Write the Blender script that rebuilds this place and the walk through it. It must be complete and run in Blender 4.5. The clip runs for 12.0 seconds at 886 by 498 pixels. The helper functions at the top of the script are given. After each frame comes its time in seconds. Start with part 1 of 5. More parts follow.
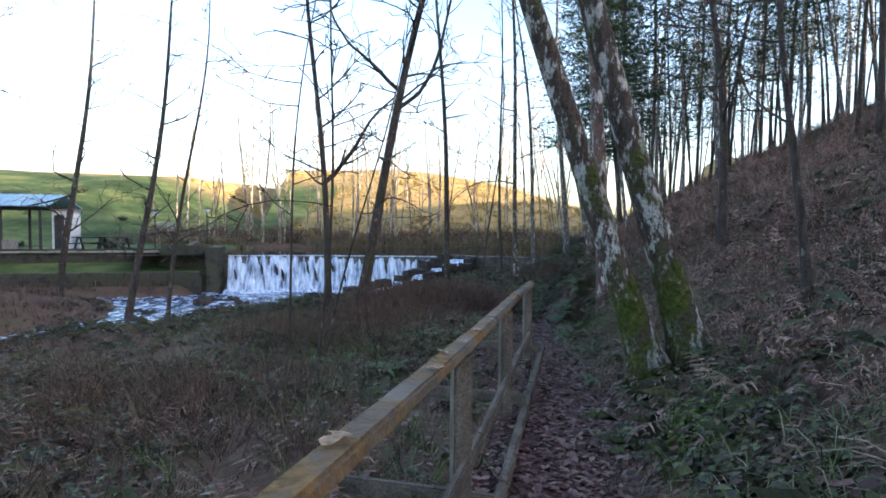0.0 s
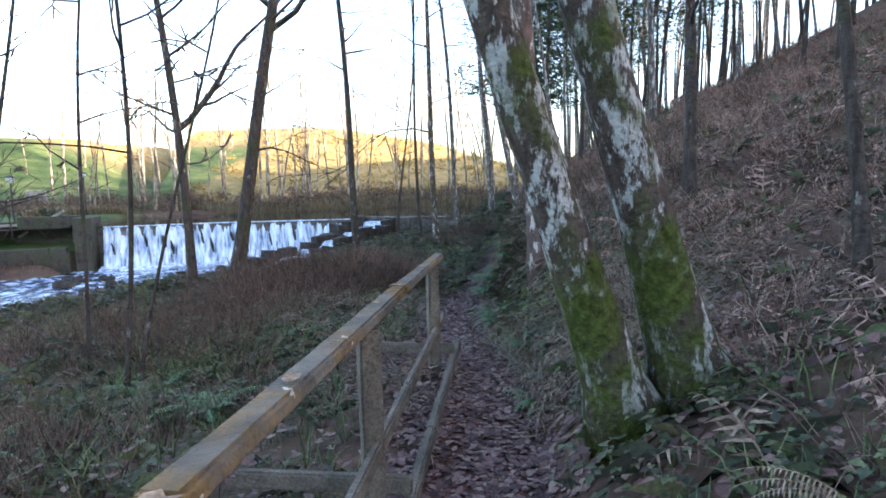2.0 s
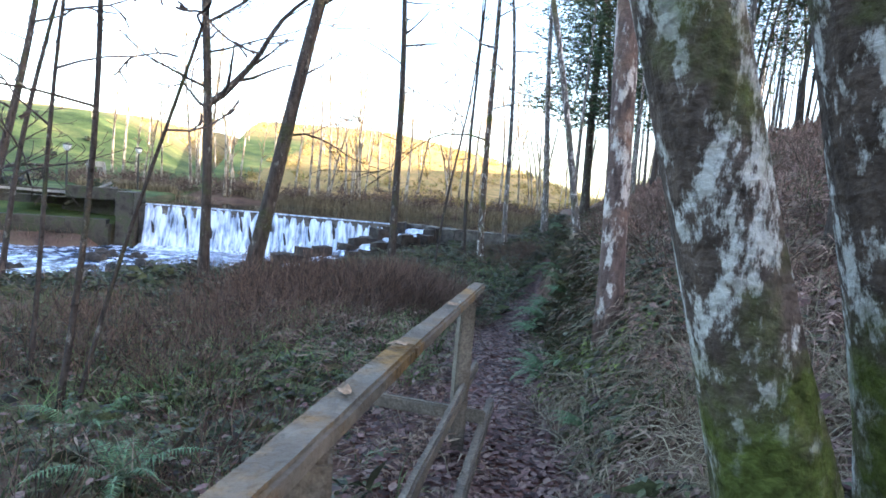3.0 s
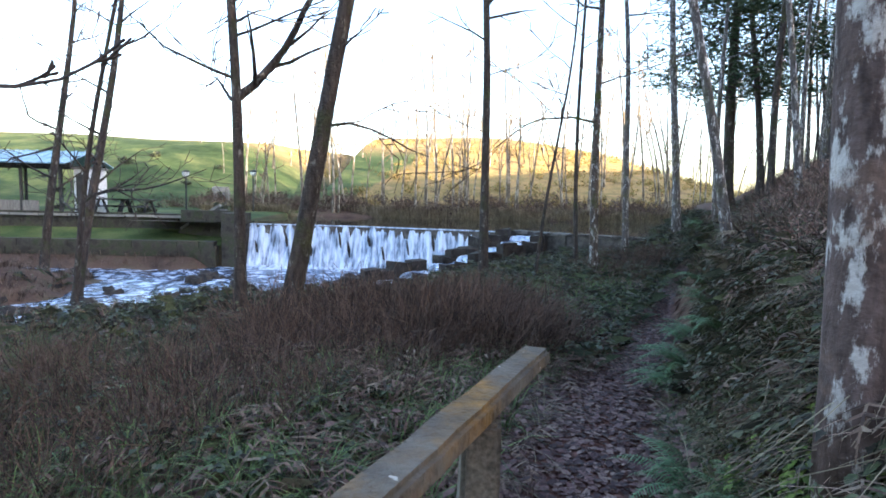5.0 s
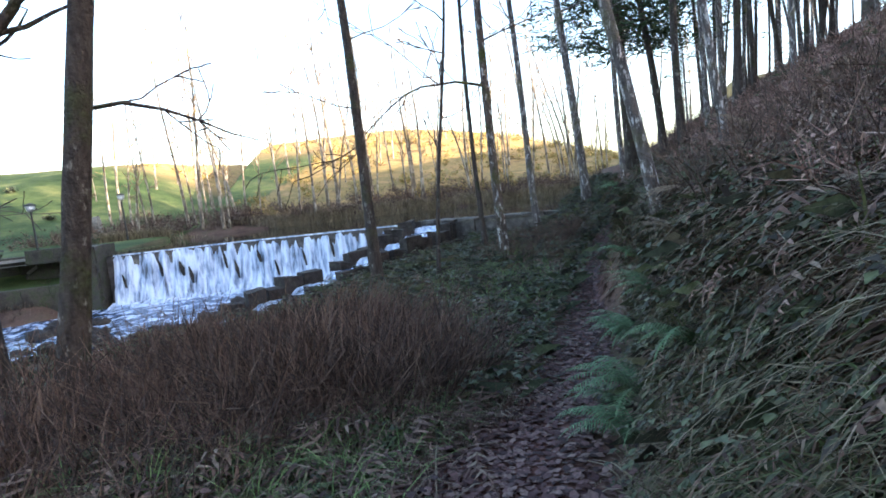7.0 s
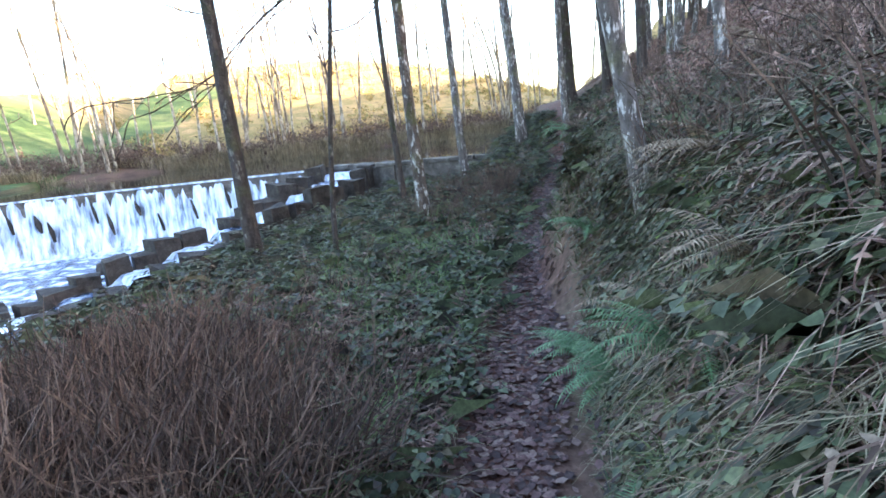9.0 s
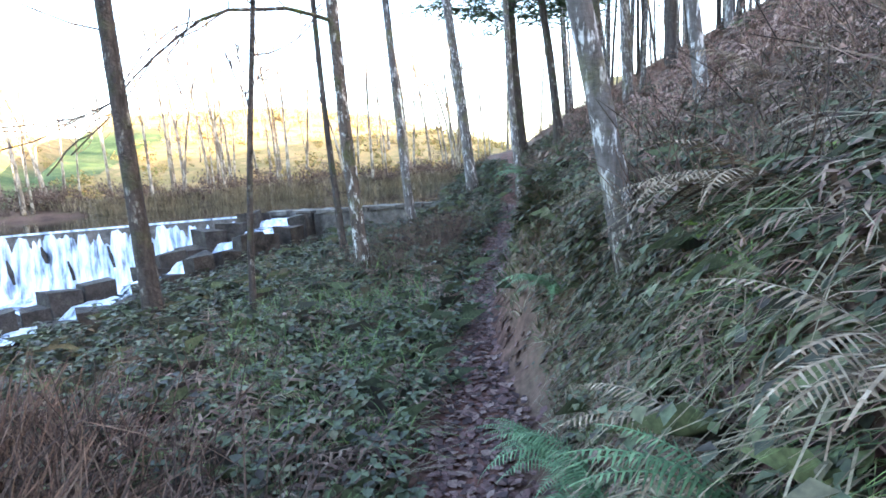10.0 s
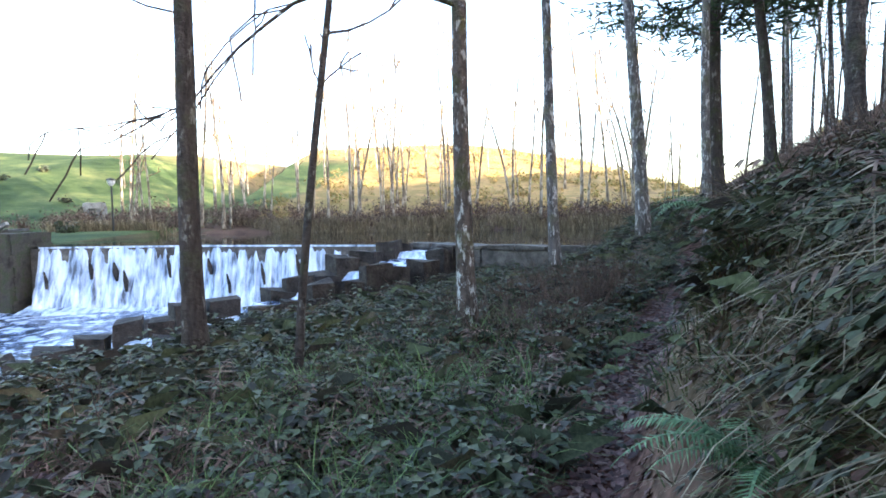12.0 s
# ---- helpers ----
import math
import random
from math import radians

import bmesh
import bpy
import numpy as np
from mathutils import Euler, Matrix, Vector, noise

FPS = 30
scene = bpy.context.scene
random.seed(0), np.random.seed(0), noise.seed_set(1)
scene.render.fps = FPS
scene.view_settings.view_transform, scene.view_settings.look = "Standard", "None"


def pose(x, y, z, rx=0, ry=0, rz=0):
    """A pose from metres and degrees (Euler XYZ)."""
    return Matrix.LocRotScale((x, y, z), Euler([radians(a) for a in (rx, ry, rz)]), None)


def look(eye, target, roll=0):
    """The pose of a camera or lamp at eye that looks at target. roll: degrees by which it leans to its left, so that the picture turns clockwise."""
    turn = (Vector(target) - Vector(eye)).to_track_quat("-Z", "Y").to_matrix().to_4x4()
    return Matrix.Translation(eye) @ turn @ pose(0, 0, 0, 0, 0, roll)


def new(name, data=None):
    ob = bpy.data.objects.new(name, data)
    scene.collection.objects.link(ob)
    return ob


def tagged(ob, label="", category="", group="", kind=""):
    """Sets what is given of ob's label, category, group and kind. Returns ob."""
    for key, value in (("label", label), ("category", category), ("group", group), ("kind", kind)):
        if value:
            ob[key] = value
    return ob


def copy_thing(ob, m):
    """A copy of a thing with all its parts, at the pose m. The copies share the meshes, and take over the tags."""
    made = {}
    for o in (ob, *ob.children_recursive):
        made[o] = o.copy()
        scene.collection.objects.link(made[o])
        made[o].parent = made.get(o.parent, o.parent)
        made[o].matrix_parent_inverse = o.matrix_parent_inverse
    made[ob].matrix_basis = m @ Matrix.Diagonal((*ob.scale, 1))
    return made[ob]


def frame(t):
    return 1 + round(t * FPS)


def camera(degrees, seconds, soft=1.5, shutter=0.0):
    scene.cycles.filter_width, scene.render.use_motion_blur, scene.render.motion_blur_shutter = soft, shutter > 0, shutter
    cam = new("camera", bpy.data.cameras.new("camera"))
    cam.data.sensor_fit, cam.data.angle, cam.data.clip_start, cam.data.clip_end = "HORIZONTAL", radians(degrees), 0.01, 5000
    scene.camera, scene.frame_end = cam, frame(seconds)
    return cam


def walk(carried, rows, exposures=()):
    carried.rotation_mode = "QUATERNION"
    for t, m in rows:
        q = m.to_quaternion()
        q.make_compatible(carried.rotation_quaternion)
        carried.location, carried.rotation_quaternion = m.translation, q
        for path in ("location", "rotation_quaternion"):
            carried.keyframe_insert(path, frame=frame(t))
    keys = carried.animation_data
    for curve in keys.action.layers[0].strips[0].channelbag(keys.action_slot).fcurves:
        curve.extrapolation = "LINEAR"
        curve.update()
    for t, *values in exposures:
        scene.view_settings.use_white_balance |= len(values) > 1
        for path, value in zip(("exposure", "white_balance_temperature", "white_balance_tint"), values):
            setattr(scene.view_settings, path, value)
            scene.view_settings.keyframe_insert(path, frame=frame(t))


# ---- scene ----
PATH = [
    (0.00, (0.226, 0.089, 1.575), (1.089, 3.992, 1.441), 0.26),
    (0.50, (0.467, 0.523, 1.594), (1.974, 4.213, 1.262), -3.24),
    (1.00, (0.732, 0.993, 1.593), (2.354, 4.645, 1.407), -0.40),
    (1.50, (0.999, 1.542, 1.569), (2.420, 5.267, 1.236), 1.37),
    (2.00, (1.275, 2.105, 1.510), (2.626, 5.844, 1.069), -1.53),
    (2.50, (1.482, 2.723, 1.482), (2.571, 6.548, 1.060), 4.27),
    (3.00, (1.711, 3.338, 1.465), (2.754, 7.183, 1.111), 4.91),
    (3.50, (1.927, 3.840, 1.466), (2.806, 7.725, 1.093), 5.20),
    (3.70, (2.014, 4.033, 1.454), (2.939, 7.913, 1.160), 5.39),
    (5.30, (2.821, 5.637, 1.344), (2.831, 9.623, 1.007), -0.07),
    (5.50, (2.931, 5.820, 1.329), (3.080, 9.805, 1.012), -3.63),
    (6.00, (3.161, 6.246, 1.314), (3.086, 10.235, 1.028), -3.15),
    (6.50, (3.318, 6.645, 1.268), (3.369, 10.633, 0.963), -3.46),
    (7.00, (3.376, 7.085, 1.276), (4.111, 10.995, 0.864), -6.21),
    (7.20, (3.452, 7.303, 1.283), (4.214, 11.193, 0.743), -8.13),
    (8.80, (4.143, 8.822, 1.329), (5.292, 12.562, 0.497), -3.49),
    (9.00, (4.201, 9.010, 1.325), (5.352, 12.731, 0.411), -5.97),
    (9.50, (4.364, 9.377, 1.256), (5.853, 13.014, 0.506), -11.31),
    (10.00, (4.588, 9.807, 1.209), (6.132, 13.450, 0.618), -4.51),
    (10.50, (4.851, 10.229, 1.201), (6.505, 13.840, 0.726), -5.52),
    (11.00, (5.111, 10.579, 1.150), (6.627, 14.261, 0.768), -0.01),
    (11.50, (5.413, 10.972, 1.132), (6.425, 14.833, 0.880), 0.57),
    (12.00, (5.660, 11.397, 1.076), (5.987, 15.376, 0.833), -0.83),
]
cam = camera(79.0, 12.0, soft=1.7)
walk(cam, [(t, look(eye, target, roll)) for t, eye, target, roll in PATH], exposures=[(0.0, 2.5, 6000, 17), (1.0, 2.8, 6000, 17), (2.5, 3.25, 6000, 17), (3.7, 3.4, 6000, 17), (5.5, 2.8, 6000, 17), (7.2, 2.9, 6000, 17), (8.8, 3.6, 6000, 17), (9.5, 4.05, 6000, 17), (10.5, 4.05, 6000, 17), (12.0, 3.35, 6000, 17)])

# ---- sky and sun ----
SUN_AZ, SUN_EL = radians(128), radians(10)      # compass from +y towards +x; low winter sun behind the wooded bank
world = bpy.data.worlds.new("sky")
scene.world = world
world.use_nodes = True
wn = world.node_tree.nodes
sky = wn.new("ShaderNodeTexSky")
sky.sky_type, sky.sun_disc = 'NISHITA', False
sky.sun_elevation, sky.sun_rotation = SUN_EL, SUN_AZ
sky.air_density, sky.dust_density, sky.ozone_density = 1.0, 2.0, 1.0
wn["Background"].inputs["Strength"].default_value = 0.15
world.node_tree.links.new(sky.outputs["Color"], wn["Background"].inputs["Color"])
sun = new("sun", bpy.data.lights.new("sun", 'SUN'))
sun.data.energy, sun.data.angle, sun.data.color = 5.0, radians(0.6), (1.0, 0.83, 0.6)
to_sun = Vector((math.sin(SUN_AZ) * math.cos(SUN_EL), math.cos(SUN_AZ) * math.cos(SUN_EL), math.sin(SUN_EL)))
sun.matrix_world = look(to_sun * 60, (0, 0, 0))

# ---- materials ----
def material(name, build, rough=0.85, bump=0.0, scale=20.0, spec=0.3):
    """A node material: build(nodes, links, principled) sets the colour; bump adds fine relief."""
    m = bpy.data.materials.new(name)
    m.use_nodes = True
    nodes, links = m.node_tree.nodes, m.node_tree.links
    p = nodes["Principled BSDF"]
    p.inputs["Roughness"].default_value = rough
    p.inputs["Specular IOR Level"].default_value = spec
    build(nodes, links, p)
    if bump:
        tc = nodes.new("ShaderNodeTexCoord")
        n = nodes.new("ShaderNodeTexNoise")
        n.inputs["Scale"].default_value, n.inputs["Detail"].default_value = scale, 6
        b = nodes.new("ShaderNodeBump")
        b.inputs["Strength"].default_value, b.inputs["Distance"].default_value = bump, 0.03
        links.new(tc.outputs["Object"], n.inputs["Vector"])
        links.new(n.outputs["Fac"], b.inputs["Height"])
        links.new(b.outputs["Normal"], p.inputs["Normal"])
    return m


def ramp(nodes, stops):
    r = nodes.new("ShaderNodeValToRGB")
    e = r.color_ramp.elements
    while len(e) < len(stops):
        e.new(0.5)
    for el, (pos, col) in zip(e, stops):
        el.position, el.color = pos, (*col, 1)
    return r


def noise_node(nodes, links, scale, detail=6, stretch=None, coord="Object", rough=0.6):
    tc = nodes.new("ShaderNodeTexCoord")
    n = nodes.new("ShaderNodeTexNoise")
    n.inputs["Scale"].default_value, n.inputs["Detail"].default_value, n.inputs["Roughness"].default_value = scale, detail, rough
    src = tc.outputs[coord]
    if stretch:
        mp = nodes.new("ShaderNodeMapping")
        mp.inputs["Scale"].default_value = stretch
        links.new(src, mp.inputs["Vector"])
        src = mp.outputs["Vector"]
    links.new(src, n.inputs["Vector"])
    return n


def mix(nodes, links, fac, a, b, kind='MIX'):
    """Mixes two colours; each argument is a socket, a number or a colour."""
    m = nodes.new("ShaderNodeMix")
    m.data_type, m.blend_type = 'RGBA', kind
    for sock, v in ((m.inputs[0], fac), (m.inputs[6], a), (m.inputs[7], b)):
        if hasattr(v, "is_output"):
            links.new(v, sock)
        elif isinstance(v, tuple):
            sock.default_value = (*v, 1)
        else:
            sock.default_value = v
    return m.outputs[2]


def mottled(stops, scale=8.0, fine=60.0, stretch=None, island=0.0):
    """A colour builder: a ramp over coarse noise, broken up by fine noise and, for leaves, piece by piece."""
    def build(nodes, links, p):
        a = noise_node(nodes, links, scale, stretch=stretch)
        r = ramp(nodes, stops)
        if island:
            g = nodes.new("ShaderNodeNewGeometry")
            m = nodes.new("ShaderNodeMath")
            m.operation = 'MULTIPLY_ADD'
            links.new(g.outputs["Random Per Island"], m.inputs[0])
            m.inputs[1].default_value = island
            s = nodes.new("ShaderNodeMath")
            s.operation = 'MULTIPLY_ADD'
            links.new(a.outputs["Fac"], s.inputs[0])
            s.inputs[1].default_value, s.inputs[2].default_value = 1 - island, 0.0
            links.new(s.outputs[0], m.inputs[2])
            links.new(m.outputs[0], r.inputs["Fac"])
        else:
            links.new(a.outputs["Fac"], r.inputs["Fac"])
        f = noise_node(nodes, links, fine, 3)
        d = ramp(nodes, [(0.3, (0.55, 0.55, 0.55)), (0.7, (1.25, 1.25, 1.25))])
        links.new(f.outputs["Fac"], d.inputs["Fac"])
        links.new(mix(nodes, links, 1.0, r.outputs["Color"], d.outputs["Color"], 'MULTIPLY'), p.inputs["Base Color"])
    return build


def ground_cover(nodes, links, p):
    at = nodes.new("ShaderNodeAttribute")
    at.attribute_name = "cover"
    sep = nodes.new("ShaderNodeSeparateColor")
    links.new(at.outputs["Color"], sep.inputs["Color"])
    n1 = noise_node(nodes, links, 0.9, 8)
    n2 = noise_node(nodes, links, 14.0, 6)
    n3 = noise_node(nodes, links, 0.22, 9, None, 'Object', 0.7)
    soil = ramp(nodes, [(0.3, (0.055, 0.036, 0.028)), (0.5, (0.13, 0.082, 0.06)), (0.7, (0.1, 0.088, 0.05))])
    links.new(n1.outputs["Fac"], soil.inputs["Fac"])
    litter = ramp(nodes, [(0.3, (0.04, 0.02, 0.016)), (0.5, (0.115, 0.055, 0.042)), (0.68, (0.19, 0.1, 0.08))])
    links.new(n2.outputs["Fac"], litter.inputs["Fac"])
    lawn = ramp(nodes, [(0.36, (0.028, 0.05, 0.016)), (0.5, (0.07, 0.1, 0.033)), (0.64, (0.16, 0.17, 0.06))])
    links.new(n3.outputs["Fac"], lawn.inputs["Fac"])
    heath = ramp(nodes, [(0.36, (0.1, 0.07, 0.03)), (0.46, (0.38, 0.25, 0.1)), (0.56, (0.22, 0.17, 0.06)), (0.66, (0.44, 0.27, 0.12))])
    links.new(n3.outputs["Fac"], heath.inputs["Fac"])
    c = mix(nodes, links, sep.outputs["Red"], soil.outputs["Color"], litter.outputs["Color"])
    c = mix(nodes, links, sep.outputs["Green"], c, lawn.outputs["Color"])
    c = mix(nodes, links, sep.outputs["Blue"], c, heath.outputs["Color"])
    d = ramp(nodes, [(0.3, (0.6, 0.6, 0.6)), (0.7, (1.2, 1.2, 1.2))])
    links.new(n2.outputs["Fac"], d.inputs["Fac"])
    links.new(mix(nodes, links, 0.8, c, d.outputs["Color"], 'MULTIPLY'), p.inputs["Base Color"])


def bark(light, dark, moss, patch=6.0, amount=0.5, foot=0.0, grain=(1.3, 1.3, 0.55)):
    """Bark: dark furrows, pale lichen patches, a green film of moss."""
    def build(nodes, links, p):
        a = noise_node(nodes, links, 9.0, 8, (2.5, 2.5, 0.6))
        base = ramp(nodes, [(0.35, tuple(c * 0.45 for c in dark)), (0.6, dark)])
        links.new(a.outputs["Fac"], base.inputs["Fac"])
        l = noise_node(nodes, links, patch, 9, grain, 'Object', 0.72)
        lf = ramp(nodes, [(0.62 - amount * 0.3, (0, 0, 0)), (0.68 - amount * 0.3, (1, 1, 1))])
        links.new(l.outputs["Fac"], lf.inputs["Fac"])
        c = mix(nodes, links, lf.outputs["Color"], base.outputs["Color"], light)
        g = noise_node(nodes, links, 2.2, 6)
        gf = ramp(nodes, [(0.52, (0, 0, 0)), (0.66, (1, 1, 1))])
        if foot:
            # moss climbs from the roots up to about this height
            tc = nodes.new("ShaderNodeTexCoord")
            sp = nodes.new("ShaderNodeSeparateXYZ")
            links.new(tc.outputs["Object"], sp.inputs["Vector"])
            mr = nodes.new("ShaderNodeMapRange")
            mr.inputs["From Min"].default_value, mr.inputs["From Max"].default_value = 0.0, foot
            mr.inputs["To Min"].default_value, mr.inputs["To Max"].default_value = 0.2, -0.02
            links.new(sp.outputs["Z"], mr.inputs["Value"])
            ad = nodes.new("ShaderNodeMath")
            links.new(g.outputs["Fac"], ad.inputs[0])
            links.new(mr.outputs["Result"], ad.inputs[1])
            links.new(ad.outputs[0], gf.inputs["Fac"])
        else:
            links.new(g.outputs["Fac"], gf.inputs["Fac"])
        gm = noise_node(nodes, links, 25, 5)
        gr = ramp(nodes, [(0.3, tuple(0.45 * v for v in moss)), (0.7, tuple(1.3 * v for v in moss))])
        links.new(gm.outputs["Fac"], gr.inputs["Fac"])
        c = mix(nodes, links, gf.outputs["Color"], c, gr.outputs["Color"])
        links.new(c, p.inputs["Base Color"])
    return build


def falling_water(nodes, links, p):
    a = noise_node(nodes, links, 3.0, 7, (2.2, 1, 0.28))
    r = ramp(nodes, [(0.33, (0.06, 0.075, 0.1)), (0.43, (0.3, 0.38, 0.52)), (0.58, (0.76, 0.83, 0.94))])
    links.new(a.outputs["Fac"], r.inputs["Fac"])
    links.new(r.outputs["Color"], p.inputs["Base Color"])


def rapid_water(nodes, links, p):
    a = noise_node(nodes, links, 2.4, 9, None, "Object", 0.7)
    r = ramp(nodes, [(0.42, (0.02, 0.03, 0.045)), (0.5, (0.12, 0.17, 0.28)), (0.58, (0.72, 0.8, 0.93))])
    links.new(a.outputs["Fac"], r.inputs["Fac"])
    links.new(r.outputs["Color"], p.inputs["Base Color"])


def still_water(nodes, links, p):
    p.inputs["Base Color"].default_value = (0.02, 0.022, 0.018, 1)


def flat(c):
    def build(nodes, links, p):
        p.inputs["Base Color"].default_value = (*c, 1)
    return build


GROUND = material("ground cover", ground_cover, 0.95, 0.9, 9.0, 0.1)
BARK_DARK = material("dark wet bark", bark((0.2, 0.19, 0.17), (0.075, 0.06, 0.052), (0.06, 0.065, 0.03), 7, 0.15), 0.9, 1.0, 30, 0.15)
BARK_LICHEN = material("lichened bark", bark((0.44, 0.43, 0.4), (0.11, 0.085, 0.07), (0.075, 0.085, 0.022), 11, 0.28), 0.9, 1.0, 24, 0.15)
BARK_OLD = material("old mossy bark", bark((0.36, 0.36, 0.34), (0.085, 0.066, 0.055), (0.06, 0.075, 0.018), 9, 0.36, 1.5), 0.95, 1.0, 26, 0.1)
BARK_BIRCH = material("pale birch bark", bark((0.5, 0.47, 0.45), (0.14, 0.12, 0.11), (0.14, 0.13, 0.07), 13, 0.3, 0.0, (1.7, 1.7, 0.5)), 0.85, 0.8, 24, 0.2)
BARK_PINK = material("smooth pinkish bark", bark((0.46, 0.42, 0.39), (0.13, 0.09, 0.08), (0.24, 0.15, 0.11), 7, 0.3), 0.85, 0.6, 24, 0.2)
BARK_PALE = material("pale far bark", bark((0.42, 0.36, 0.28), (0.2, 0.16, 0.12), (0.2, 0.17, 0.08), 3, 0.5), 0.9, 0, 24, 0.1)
MOSS = material("moss", mottled([(0.3, (0.03, 0.045, 0.01)), (0.55, (0.07, 0.1, 0.015)), (0.75, (0.13, 0.16, 0.03))], 6, 90), 1.0, 1.0, 60, 0.05)
TWIG = material("bare twigs", mottled([(0.3, (0.05, 0.038, 0.034)), (0.7, (0.1, 0.075, 0.065))], 3), 0.9, spec=0.1)
# lighter, warmer version of TWIG for far trees: sunlight put into the colour
TWIG_SUNLIT = material("sunlit twigs", mottled([(0.3, (0.2, 0.14, 0.09)), (0.7, (0.36, 0.25, 0.15))], 3), 0.9, spec=0.1)
NEEDLE = material("pine needles", mottled([(0.3, (0.025, 0.045, 0.022)), (0.7, (0.06, 0.085, 0.035))], 2, island=0.4), 0.7, spec=0.2)
WEIR_FALL = material("falling white water", falling_water, 0.35, 0.8, 9, 0.5)
RAPID = material("rushing stream water", rapid_water, 0.18, 0.7, 7, 0.5)
STILL = material("still pond water", still_water, 0.05, 0.06, 3, 0.5)
STONE = material("dark wet stone", mottled([(0.3, (0.05, 0.043, 0.038)), (0.55, (0.13, 0.115, 0.1)), (0.75, (0.22, 0.2, 0.17))], 4, 40), 0.8, 1.0, 14)
STONE_WET = material("black wet stone", mottled([(0.3, (0.02, 0.017, 0.015)), (0.55, (0.06, 0.05, 0.043)), (0.75, (0.1, 0.09, 0.07))], 4, 40), 0.8, 1.0, 14, 0.12)
WALL_STONE = material("mossy dark wall stone", mottled([(0.3, (0.03, 0.026, 0.02)), (0.5, (0.075, 0.066, 0.052)), (0.64, (0.055, 0.065, 0.03)), (0.8, (0.14, 0.125, 0.1))], 3, 40), 0.9, 1.0, 14)
CONCRETE = material("weathered concrete coping", mottled([(0.3, (0.2, 0.19, 0.17)), (0.7, (0.38, 0.36, 0.32))], 3, 40), 0.9, 0.5, 20)

# ---- mesh helpers ----
class Shape:
    """Collects vertices and faces for one mesh."""
    def __init__(self):
        self.v, self.f, self.n = [], [], 0

    def add(self, verts, faces):
        self.v.append(np.asarray(verts, float))
        n = self.n
        self.f.extend([tuple(i + n for i in f) for f in faces])
        self.n += len(verts)

    def tube(self, pts, radii, sides=6, wobble=0.0, rng=None, cap=True):
        """A tapered tube along pts; wobble makes its skin uneven."""
        pts = np.asarray(pts, float)
        d = np.gradient(pts, axis=0)
        d /= np.linalg.norm(d, axis=1)[:, None] + 1e-9
        ref = np.array([0.0, 1, 0]) if abs(d[:, 1]).mean() < 0.8 else np.array([1.0, 0, 0])
        u = np.cross(d, ref)
        u /= np.linalg.norm(u, axis=1)[:, None] + 1e-9
        w = np.cross(d, u)
        ang = np.arange(sides) * 2 * np.pi / sides
        rad = np.asarray(radii, float)[:, None] * np.ones(sides)
        if wobble:
            rad = rad * (1 + wobble * rng.uniform(-1, 1, rad.shape))
        ring = pts[:, None] + rad[..., None] * (np.cos(ang)[None, :, None] * u[:, None] + np.sin(ang)[None, :, None] * w[:, None])
        k = len(pts)
        faces = [(i * sides + j, i * sides + (j + 1) % sides, (i + 1) * sides + (j + 1) % sides, (i + 1) * sides + j) for i in range(k - 1) for j in range(sides)]
        if cap:
            faces += [tuple(range(sides))[::-1], tuple(range((k - 1) * sides, k * sides))]
        self.add(ring.reshape(-1, 3), faces)

    def box(self, centre, size, m=None, jitter=0.0, rng=None):
        s = np.array([(x, y, z) for x in (-.5, .5) for y in (-.5, .5) for z in (-.5, .5)]) * np.array(size)
        if jitter:
            s = s + rng.uniform(-jitter, jitter, s.shape)
        if m is not None:
            s = s @ np.array(m.to_3x3()).T
        self.add(s + np.array(centre), [(0, 1, 3, 2), (4, 6, 7, 5), (0, 4, 5, 1), (2, 3, 7, 6), (0, 2, 6, 4), (1, 5, 7, 3)])

    def mesh(self, name, mat, smooth=False):
        me = bpy.data.meshes.new(name)
        if self.v:
            me.from_pydata(np.concatenate(self.v).tolist(), [], self.f)
        me.materials.append(mat)
        if smooth:
            me.polygons.foreach_set("use_smooth", [True] * len(me.polygons))
        me.update()
        return me


def part(name, shape, mat, parent, label="", smooth=False):
    ob = new(name, shape.mesh(name, mat, smooth) if isinstance(shape, Shape) else shape)
    ob.parent = parent
    if label:
        ob["label"] = label
    return ob


def thing(name, x, y, z, label, category, group="", kind=""):
    ob = new(name)
    ob.location = (x, y, z)
    ob.empty_display_size = 0.2
    return tagged(ob, label, category, group, kind)


# ---- ground ----
TRACK = np.array([(-4, -14, 0.3), (-1.2, -5, 0.15), (0.2, 0, 0.05), (1.0, 1.55, 0.06), (1.48, 2.72, -0.01), (2.02, 4.05, -0.04), (2.9, 5.8, -0.17), (3.2, 6.65, -0.22), (3.36, 7.35, -0.22), (3.88, 8.8, -0.2),
                  (4.1, 9.4, -0.26), (4.62, 10.3, -0.32), (4.98, 10.95, -0.36), (5.36, 11.6, -0.4), (6.15, 13.0, -0.36), (7.1, 14.8, -0.25), (8.0, 16.1, -0.1), (8.95, 17.4, 0.12), (10.4, 19.6, 0.5), (12.0, 22.3, 1.0), (16, 29, 1.6), (26, 40, 2.5), (60, 80, 5)])
CREST = 0.36
CREST_LINE = [(-4.4, 27.05), (0.0, 26.7), (4.9, 25.1), (6.2, 24.5), (7.6, 23.0), (9.5, 21.7), (13.0, 20.9)]


def crest_y(x):
    return np.interp(x, [c[0] for c in CREST_LINE], [c[1] for c in CREST_LINE])


WATER = -1.3
CHANNEL = np.array([(6.4, 24.1, 0.38), (5.4, 22.3, 0.08), (3.5, 21.1, -0.42), (1.6, 20.1, -0.88), (-0.5, 19.0, -1.22)])


def smooth(a, b, v):
    t = np.clip((v - a) / (b - a), 0, 1)
    return t * t * (3 - 2 * t)


